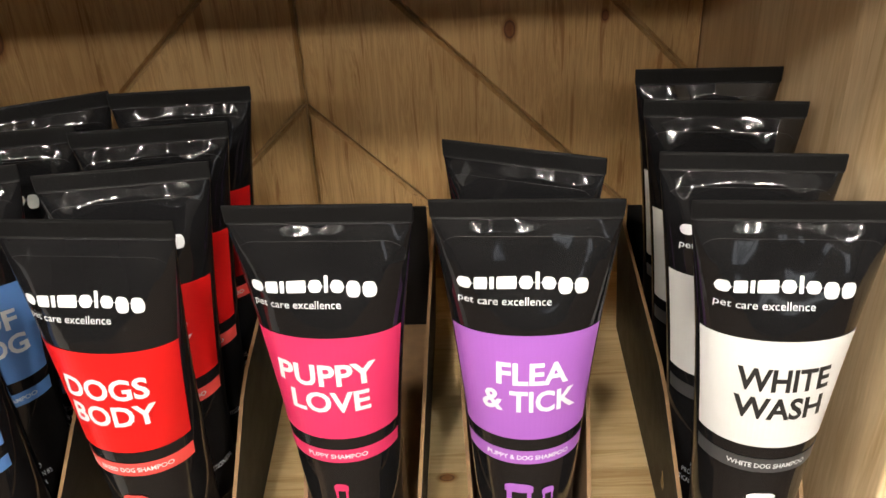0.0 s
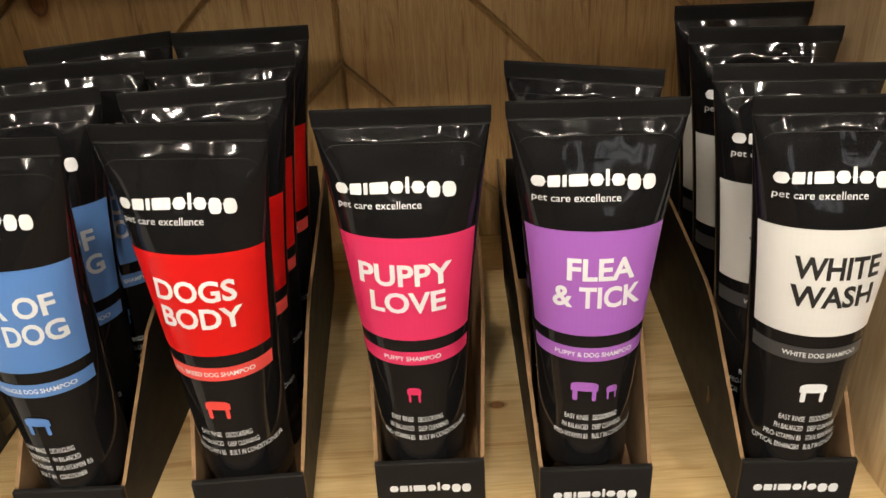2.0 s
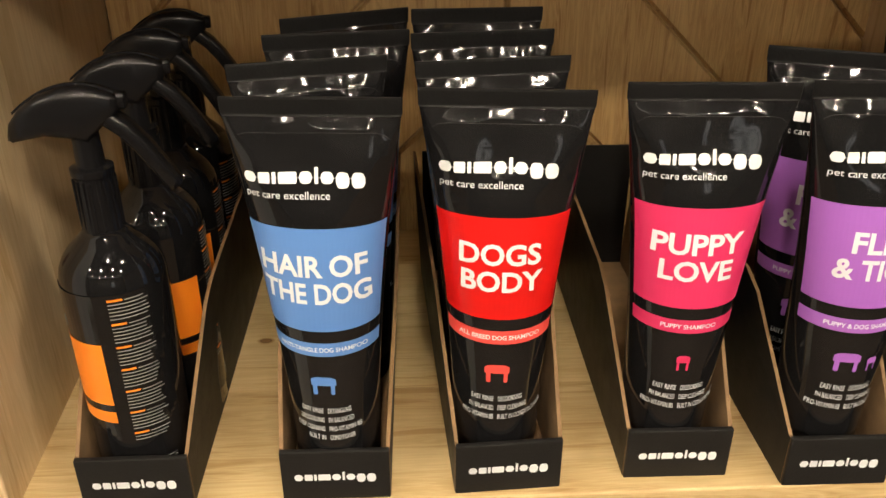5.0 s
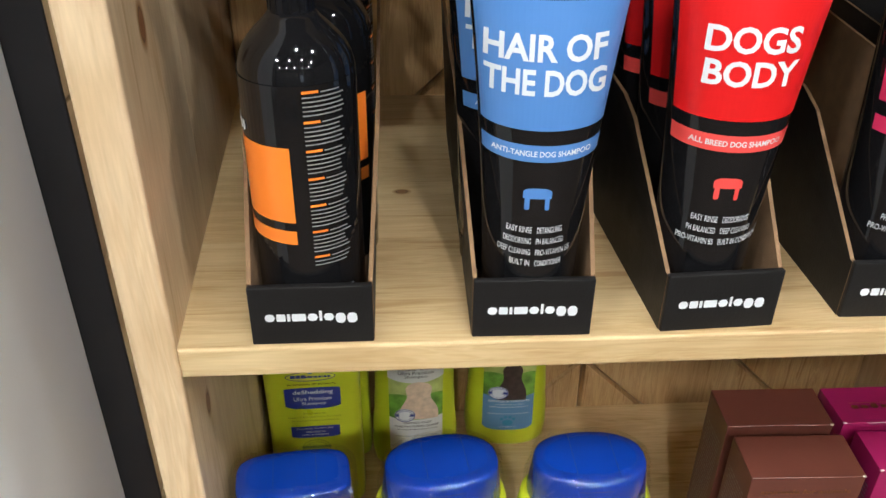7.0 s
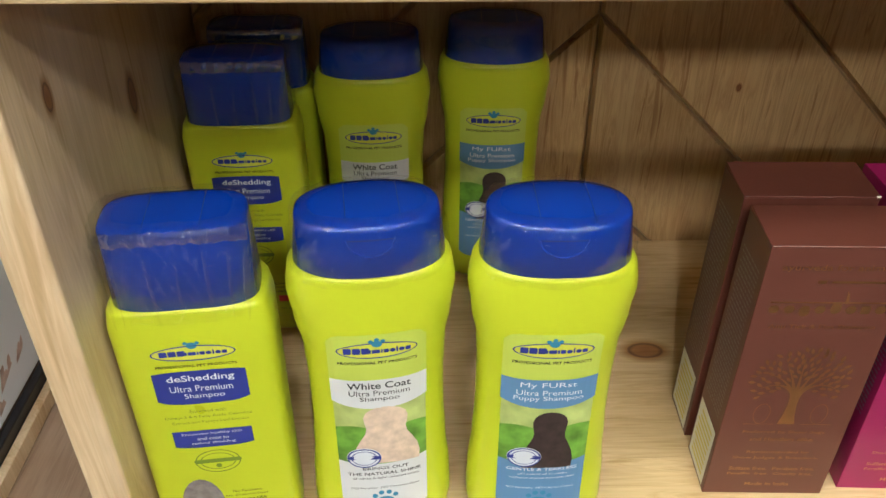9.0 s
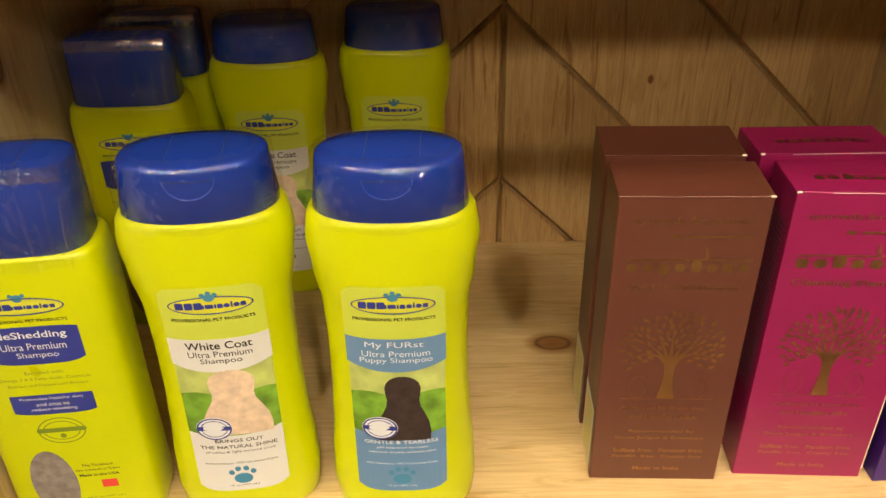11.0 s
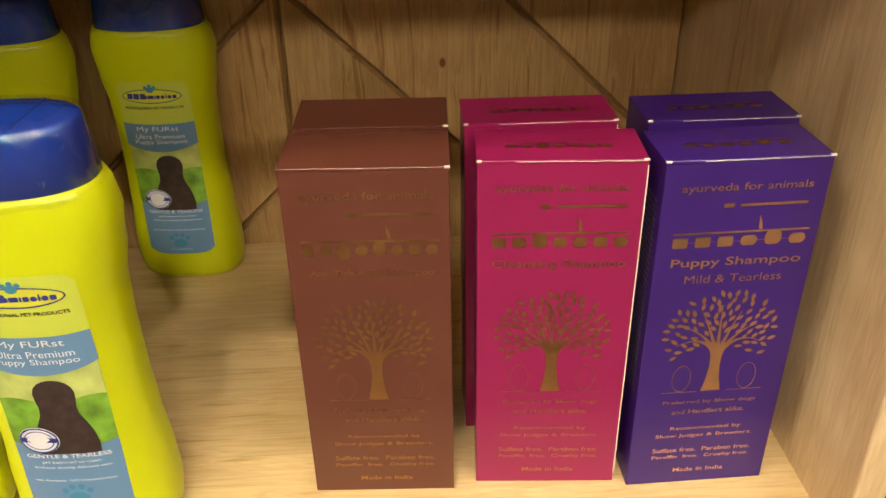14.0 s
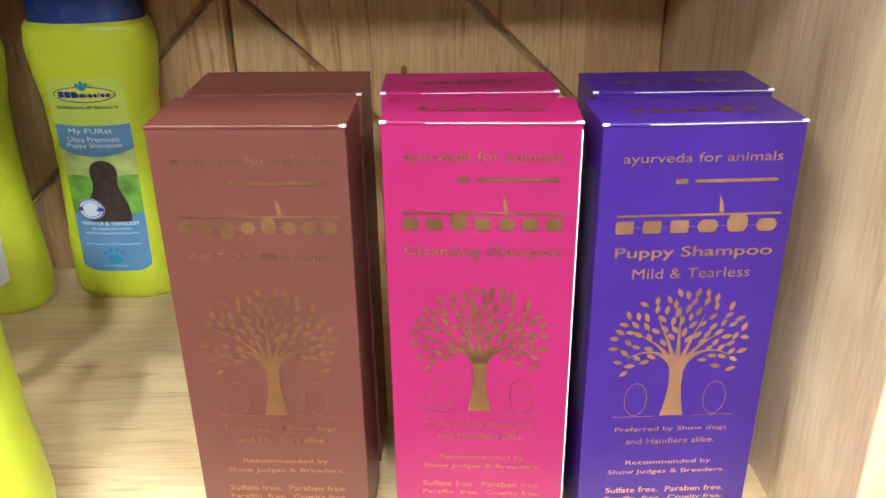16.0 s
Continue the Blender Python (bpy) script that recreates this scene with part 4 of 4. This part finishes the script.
PUP.matrix_basis = pose(-0.1198, 0.0445, LOW, 0, 0, 0)
PUP.scale = (1, 1, 1.018)
copy_thing(PUP, pose(-0.1298, 0.2860, LOW, 0, 0, -2))


# ---- tall shampoo cartons ----
BW, BD, BH = 0.0705, 0.0352, 0.1800


def leaf(p, u, v, w, size):
    c, s = math.cos(w), math.sin(w)
    pts = [(0, 0), (0.35, 0.22), (0.7, 0.2), (1, 0), (0.7, -0.2), (0.35, -0.22)]
    p.poly([(u + size * (a * c - b * s), v + size * (a * s + b * c)) for a, b in pts])


def stroke(p, a, b, w0, w1):
    dx, dy = b[0] - a[0], b[1] - a[1]
    d = math.hypot(dx, dy) or 1
    nx, ny = -dy / d, dx / d
    p.poly([(a[0] + nx * w0, a[1] + ny * w0), (a[0] - nx * w0, a[1] - ny * w0), (b[0] - nx * w1, b[1] - ny * w1), (b[0] + nx * w1, b[1] + ny * w1)])


def tree_print():
    """A trunk that forks into curved limbs, with pointed leaves scattered evenly over the crown."""
    p, rng = Print(), random.Random(11)
    p.poly([(-0.0048, 0.0600), (0.0048, 0.0600), (0.0033, 0.0670), (0.0025, 0.0740), (0.0027, 0.0800), (0.0036, 0.0835), (-0.0036, 0.0835), (-0.0027, 0.0800), (-0.0025, 0.0740), (-0.0033, 0.0670)])
    spots = []
    for x, v, bend in ((-0.0200, 0.0865, 0.0050), (-0.0165, 0.0965, 0.0020), (-0.0095, 0.1040, 0.0), (-0.0010, 0.1080, 0.0), (0.0085, 0.1045, 0.0), (0.0165, 0.0970, 0.0020), (0.0200, 0.0870, 0.0050)):
        line = []
        for k in range(9):
            w = k / 8
            c = (0.42 * x, 0.0870 + 0.30 * (v - 0.0830) + bend)
            line.append((2 * w * (1 - w) * c[0] + w * w * x + (1 - w) ** 2 * 0.08 * x, (1 - w) ** 2 * 0.0825 + 2 * w * (1 - w) * c[1] + w * w * v))
        for k in range(8):
            stroke(p, line[k], line[k + 1], 0.0011 * (1 - k / 8) ** 1.4 + 0.00015, 0.0011 * (1 - (k + 1) / 8) ** 1.4 + 0.00015)
        spots += [line[k] for k in (2, 3)]
    while len(spots) < 14:
        spots.append((0.0, 0.085))
    for _ in range(5000):
        x, v = rng.uniform(-0.026, 0.026), rng.uniform(0.0775, 0.1150)
        r = math.hypot(x / 0.0258, (v - 0.0925) / 0.0222)
        if r < 1 and v > 0.0900 - 0.55 * abs(x) and math.hypot(x, v - 0.083) > 0.0095 and all(math.hypot(x - a, v - b) > 0.0033 for a, b in spots):
            spots.append((x, v))
            w = math.atan2(v - 0.0845, x) + rng.uniform(-0.6, 0.6)
            size = rng.uniform(0.0040, 0.0047)
            leaf(p, x - 0.5 * size * math.cos(w), v - 0.5 * size * math.sin(w), w, size)
    p.v = [(u, 0.0600 + (v - 0.0600) * 1.03) for u, v in p.v]
    return p


def carton(board, foil, name_shapes, subtitle, label, sticker=False):
    root = tagged(new("shampoo_carton"), label, "carton", "tall shampoo cartons")
    w, h = BW / 2, BH
    part("box", slab(-w, w, 0.0, BD, 0.0, h, 0.0005, 2), board, root, "printed folding board")
    lid = part("top_flap", slab(-w - 0.0003, w + 0.0003, -0.0003, BD - 0.001, h - 0.0006, h + 0.0008, 0.0003, 1), board, root, "tucked top flap")
    if board is BOX_BROWN:      # its back edge has sprung up a little
        lid.matrix_basis = pose(0, 0, h) @ pose(0, 0, 0, 2.6) @ pose(0, 0, -h)
    else:
        part("fold_edge", slab(-w * 0.55, w - 0.0005, -0.00042, 0.0001, h + 0.0001, h + 0.00035), BOX_RAW, root, "worn white fold")
    for sgn in (-1, 1) if board is not BOX_BROWN else (1,):
        part("worn_corner", slab(sgn * w - 0.0013 - 0.0009 * sgn, sgn * w + 0.0013 - 0.0009 * sgn, -0.0004, 0.0008, h - 0.0002, h + 0.0010, 0.0003, 1), BOX_RAW, root, "scuffed white corner")
    if board is BOX_PINK:
        part("worn_edge", slab(w - 0.00035, w + 0.00022, -0.00035, 0.0003, 0.006, h - 0.002), BOX_RAW, root, "rubbed white upright edge")
    f = lambda u, v: (u, -0.0003, v)
    Print().text("ayurveda for animals", -0.0275, 0.0285, 0.1655, 0.1700, 0.004).put("top_lettering", f, foil, root)
    Print().bar(-0.0085, -0.0040, 0.1586, 0.1606, r=0.0008).bar(-0.0015, 0.0280, 0.1589, 0.1602).put("signature_bar", f, foil, root, "plain foil bars")
    p = Print().mark(-0.0285, 0.0300, 0.1398, 0.0050, name_shapes, 0.42)
    p.bar(-0.0285, 0.0310, 0.1463, 0.1472)
    p.poly([(0.0085, 0.1475), (0.0102, 0.1475), (0.0094, 0.1515), (0.0080, 0.1545), (0.0082, 0.1510)])
    p.put("brand_mark", f, foil, root, "foil word mark")
    p = Print()
    for s, u0, u1, v0, v1, b in subtitle:
        p.text(s, u0, u1, v0, v1, b)
    p.put("title_lettering", f, foil, root, "foil lettering")
    tree_print().put("tree_print", f, foil, root, "foil tree with many leaves")
    p = Print()
    for c in (-0.0150, 0.0165):
        p.ring(c, 0.0680, 0.0046, 0.0078, 0.0003, 20)
        p.bar(c - 0.0085, c + 0.0085, 0.0597, 0.0600)
    p.put("outline_mark", f, foil, root, "plain outlined marks")
    p = Print()
    for s, u0, u1, v0 in (("Preferred by Show dogs", -0.0222, 0.0235, 0.0525), ("and Handlers alike.", -0.0172, 0.0190, 0.0468), ("Recommended by", -0.0165, 0.0190, 0.0358),
                          ("Show Judges & Breeders.", -0.0235, 0.0255, 0.0310), ("Sulfate free.  Paraben free.", -0.0238, 0.0260, 0.0218), ("Paraffin  free.  Cruelty free.", -0.0238, 0.0260, 0.0170), ("Made in India", -0.0118, 0.0142, 0.0082)):
        p.text(s, u0, u1, v0 - 0.0006, v0 + 0.0022, 0.004)
    p.put("foot_lettering", f, foil, root, "small foil lettering")
    g = lambda u, v: (u, v, h + 0.0010)
    Print().mark(-0.0230, 0.0230, 0.0128, 0.0034, name_shapes, 0.35).bar(-0.0230, 0.0230, 0.0180, 0.0186).put("top_mark", g, GOLD_DIM, root, "foil word mark on the top")
    # narrow sides: dense small print
    rng = random.Random(5)
    for sgn in (-1, 1):
        q = Print()
        for k in range(44):
            v = 0.160 - 0.0031 * k
            if sgn > 0 or v > 0.055:
                u = 0.005
                while u < 0.029:
                    d = rng.uniform(0.0012, 0.0048)
                    q.bar(u, min(u + d, 0.0305), v, v + 0.0010)
                    u += d + 0.0008
        q.put("side_print", lambda u, v, s=sgn: (s * (w + 0.0003), u, v), (SIDE_INK if sticker else PALE_INK) if sgn < 0 else GOLD_DIM, root, "dense small side print")
    e = lambda lift: (lambda u, v: (-w - lift, u, v))
    if sticker:
        Print().grid(0.0030, 0.0325, 0.0030, 0.0480, 2, 2).put("price_sticker", e(0.0005), STICKER, root, "white and yellow printed sticker")
        q = Print()
        for k in range(9):
            q.bar(0.0060, 0.0300 - rng.uniform(0, 0.004), 0.008 + 0.0042 * k, 0.0102 + 0.0042 * k)
        q.put("sticker_print", e(0.0008), STICKER_Y, root)
    return root


CARTONS = [
    (carton(BOX_BROWN, GOLD_DIM, "oogodono", [("Anti Tick & Flea Shampoo", -0.0260, 0.0280, 0.1290, 0.1325, 0.004)],
            "tall brown carton with copper foil tree print", True), [(0.0195, 0.0470, -2), (0.0208, 0.0920, -1.5)]),
    (carton(BOX_PINK, GOLD_DIM, "nodnono", [("Cleansing Shampoo", -0.0285, 0.0300, 0.1285, 0.1335, 0.008)],
            "tall magenta carton with copper foil tree print"), [(0.1015, 0.0482, -3), (0.0990, 0.0920, 0)]),
    (carton(BOX_PURPLE, GOLD, "nnnodo", [("Puppy Shampoo", -0.0280, 0.0300, 0.1290, 0.1345, 0.012), ("Mild & Tearless", -0.0208, 0.0230, 0.1215, 0.1257, 0.0)],
            "tall purple carton with copper foil tree print"), [(0.1782, 0.0440, 2), (0.1825, 0.0890, 1)]),
]
for first, places in CARTONS:
    first.matrix_basis = pose(places[0][0], places[0][1], LOW, 0, 0, places[0][2])
    for x, y, yaw in places[1:]:
        copy_thing(first, pose(x, y, LOW, 0, 0, yaw))


# ---- ceiling lights ----
DIFFUSER = glow("lamp_diffuser", (1.0, 0.88, 0.72), LAMP)
LAMP_BODY = plain("white_lamp_housing", (0.7, 0.7, 0.7), 0.5)


def ceiling_light(x, y, length, width):
    root = tagged(new("ceiling_light"), "small warm white ceiling light fitting", "lamp", "shop ceiling lights")
    part("housing", slab(-length / 2 - 0.02, length / 2 + 0.02, -width / 2 - 0.02, width / 2 + 0.02, 0.004, 0.05, 0.004), LAMP_BODY, root)
    part("diffuser", slab(-length / 2, length / 2, -width / 2, width / 2, -0.004, 0.003), DIFFUSER, root)
    root.matrix_basis = pose(x, y, 2.79, 0, 0, 90)


for y, xs in ((-0.80, (-1.0, -0.1, 0.8)), (-1.70, (-1.5, -0.55, 0.35, 1.25)), (-3.15, (-1.9, -1.0, -0.15, 0.75, 1.6))):
    for k, x in enumerate(xs):
        ceiling_light(x, y + (0.11, -0.09, 0.03, -0.14, 0.08)[k], 0.11, 0.05 if y > -1 else 0.07)


# ---- structure: the unseen room, kept plain, its plaster darkened to limit bounce ----
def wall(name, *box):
    return tagged(part(name, slab(*box), ROOM), "plain unseen shop wall, darkened to cut bounce light", "wall", kind="structure")


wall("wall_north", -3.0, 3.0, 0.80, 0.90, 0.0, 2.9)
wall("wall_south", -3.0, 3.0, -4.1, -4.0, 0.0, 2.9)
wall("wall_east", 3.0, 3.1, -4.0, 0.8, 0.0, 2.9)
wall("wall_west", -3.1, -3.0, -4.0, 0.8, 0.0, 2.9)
# daylight far behind the camera
DAY = glow("daylight", (0.62, 0.80, 1.0), 0.9)
bright = tagged(part("window_1", slab(0.55, 1.05, -3.998, -3.985, 1.25, 2.05), DAY), "bright shop window with bluish daylight", "window", kind="structure")
for x in (0.55, 0.80, 1.05):
    part("window_frame", slab(x - 0.03, x + 0.03, -3.99, -3.95, 1.22, 2.08, 0.004), BLACK_METAL, bright)
tagged(part("ceiling", slab(-3.1, 3.1, -4.1, 0.9, 2.84, 2.94), ROOM), "plain unseen shop ceiling, darkened to cut bounce light", "ceiling", kind="structure")
tagged(part("floor", slab(-3.1, 3.1, -4.1, 0.9, -0.1, 0.0), FLOOR_M), "brown shop floor", "floor", kind="structure")

# the slot beside the unit: pale panel, black upright, low ledge
panel = tagged(part("side_wall_panel", slab(-0.500, -0.4625, -0.20, 0.205, 0.992, 2.3, 0.001), PANEL_WHITE), "pale lilac-white panel with rusty stains beside the shelf", "panel", kind="structure")
rng = random.Random(8)
for k in range(6):
    w = (k + 0.5) / 6
    y, z, r = 0.108 + 0.068 * w + rng.uniform(-0.006, 0.006), 1.000 + 0.022 * w + rng.uniform(-0.006, 0.010), rng.uniform(0.006, 0.010)
    pts = []
    for i in range(17):
        a = 2 * math.pi * i / 17
        q = r * (0.55 + 0.25 * math.sin(3 * a + k) + rng.uniform(0.0, 0.30))
        pts.append((-0.46235 + 0.00002 * k, y + 0.9 * q * math.cos(a) + 0.5 * q * math.sin(a), max(0.9925, z + 1.3 * q * math.sin(a))))
    mesh_object("stain", pts, [tuple(range(11))], STAIN, panel)
tagged(part("post_left", slab(-0.520, -0.4340, 0.206, 0.2092, 0.0, 2.3, 0.001), BLACK_METAL), "black painted upright behind the shelf side", "post", kind="structure")
# tiled wall in the gap behind the upright: each tile proud of its joints
tiled = tagged(part("wall_tiled", slab(-0.520, -0.4390, 0.2095, 0.7990, 0.0, 2.3), JOINT), "tan marbled stone tiles with dark joints behind the upright", "wall", kind="structure")
for k in range(-8, 8):
    for j in range(2):
        z, y = 1.2485 + 0.1183 * k, 0.2097 + 0.29 * j
        part("tile", slab(-0.4388, -0.4345, y, y + 0.2875, z + 0.0014, z + 0.1169, 0.0008, 1), TAN_STONE, tiled)
tagged(part("trim", slab(-0.4622, -0.4560, -0.20, 0.204, 0.980, 0.9915, 0.001), BLACK_METAL), "black edge strip under the pale panel", "trim", kind="structure")
tagged(part("ledge_trim", slab(-0.4555, -0.4490, -0.20, 0.204, 0.970, 0.9835, 0.001), PINE_SIDE), "narrow pale wooden strip", "trim", kind="structure")
tagged(part("ledge", slab(-0.500, -0.3680, -0.20, 0.204, 0.950, 0.9695, 0.001), LEDGE_M), "brown wooden ledge beside the shelf", "ledge", kind="structure")

# ---- the pine shelf unit ----
unit = tagged(new("shelf_unit"), "open pine shelf unit with chevron-panelled back", "shelf")


def splayed(x, y):
    return x + SPLAY * y * max(0.0, min(1.0, (RIGHT - x) / (RIGHT - LEFT)))


def board(name, strips, box, material, axis):
    """A board glued up from strips along one axis: each strip is a piece of its own."""
    lo, hi = box[2 * axis], box[2 * axis + 1]
    holder = new(name)
    holder.parent = unit
    edges = [lo] + [lo + (hi - lo) * s for s in strips] + [hi]
    for a, b in zip(edges, edges[1:]):
        q = list(box)
        q[2 * axis], q[2 * axis + 1] = a + 0.00010, b - 0.00010
        bm = slab(*q)
        for v in bm.verts:
            v.co.x = splayed(v.co.x, v.co.y)
        outer = [e for e in bm.edges if axis != 1 or (a == lo and all(abs(v.co.y - q[2]) < 1e-5 for v in e.verts))]
        if axis == 1 and outer:
            bmesh.ops.bevel(bm, geom=outer, offset=0.0016, segments=3, affect="EDGES", profile=0.5)
        part("plank", bm, material, holder)
    return holder


board("shelf_board", (0.24, 0.55, 0.80), (LEFT, RIGHT, 0.0, BACK, LOW - THICK, LOW), PINE_LOW, 1)
board("shelf_board", (0.30, 0.52, 0.81), (LEFT, RIGHT, 0.0, BACK, HIGH - THICK, HIGH), PINE_HIGH, 1)
board("shelf_board", (0.27, 0.60), (LEFT, RIGHT, 0.0, BACK, TOP - THICK, TOP), PINE_X, 1)
board("shelf_board", (0.27, 0.60), (LEFT, RIGHT, 0.0, BACK, 0.08 - THICK, 0.08), PINE_X, 1)
board("shelf_board", (0.33, 0.66), (LEFT, RIGHT, 0.0, BACK, 0.62 - THICK, 0.62), PINE_X, 1)
board("side_panel", (0.36, 0.70), (LEFT - 0.0195, LEFT, -0.0012, BACK + 0.012, 0.0, 1.86), PINE_SIDE, 1)
board("side_panel", (0.30, 0.66), (RIGHT, RIGHT + 0.0155, -0.0012, BACK + 0.012, 0.0, 1.86), PINE_SIDE, 1)


def clip(poly, axis, value, keep_less):
    out = []
    for p, q in zip(poly, poly[1:] + poly[:1]):
        a, b = (p[axis] <= value) == keep_less or p[axis] == value, (q[axis] <= value) == keep_less or q[axis] == value
        if a:
            out.append(p)
        if a != b:
            w = (value - p[axis]) / (q[axis] - p[axis])
            out.append((p[0] + w * (q[0] - p[0]), p[1] + w * (q[1] - p[1])))
    return out


def inset(poly, d):
    """A convex outline moved inwards by d."""
    n, out = len(poly), []
    area = sum(a[0] * b[1] - b[0] * a[1] for a, b in zip(poly, poly[1:] + poly[:1]))
    poly = poly if area > 0 else poly[::-1]
    lines = []
    for a, b in zip(poly, poly[1:] + poly[:1]):
        e = Vector((b[0] - a[0], b[1] - a[1])).normalized()
        nrm = Vector((-e.y, e.x))
        lines.append((Vector(a) + nrm * d, e))
    for (p, e), (q, g) in zip(lines[-1:] + lines[:-1], lines):
        den = e.x * g.y - e.y * g.x
        if abs(den) < 1e-6:
            out.append(tuple(q))
            continue
        w = ((q.x - p.x) * g.y - (q.y - p.y) * g.x) / den
        out.append((p.x + w * e.x, p.y + w * e.y))
    return out


back = new("back_panel")
back.parent = unit
part("backing", slab(LEFT + SPLAY * BACK, RIGHT, BACK + 0.009, BACK + 0.012, 0.0, 1.86), PINE_X, back)
for k in range(-9, 9):
    z = APEX + PITCH * k
    for sgn in (-1, 1):
        far = 0.45
        drop = far * (0.968 if sgn > 0 else 0.955)
        poly = [(SEAM, z), (SEAM + sgn * far, z - drop), (SEAM + sgn * far, z - drop + PITCH), (SEAM, z + PITCH)]
        for ax, val, less in ((0, LEFT + SPLAY * BACK, False), (0, RIGHT, True), (1, 0.62, False), (1, TOP - THICK, True)):
            poly = clip(poly, ax, val, less) if len(poly) > 2 else poly
        clean = []
        for p in poly:
            if not clean or math.dist(p, clean[-1]) > 1e-4:
                clean.append(p)
        if len(clean) > 2 and math.dist(clean[0], clean[-1]) < 1e-4:
            clean.pop()
        area = abs(sum(a[0] * b[1] - b[0] * a[1] for a, b in zip(clean, clean[1:] + clean[:1]))) / 2
        if len(clean) < 3 or area < 4e-4:
            continue
        base, face = inset(clean, 0.0007), inset(clean, 0.0027)
        n = len(base)
        v = [(x, BACK + 0.009, z) for x, z in base] + [(x, BACK + 0.0042, z) for x, z in base] + [(x, BACK, z) for x, z in face]
        f = [tuple(range(n))] + [(j * n + i, j * n + (i + 1) % n, (j + 1) * n + (i + 1) % n, (j + 1) * n + i) for j in range(2) for i in range(n)] + [tuple(range(3 * n - 1, 2 * n - 1, -1))]
        mesh_object("plank", v, f, PINE_BACK, back)
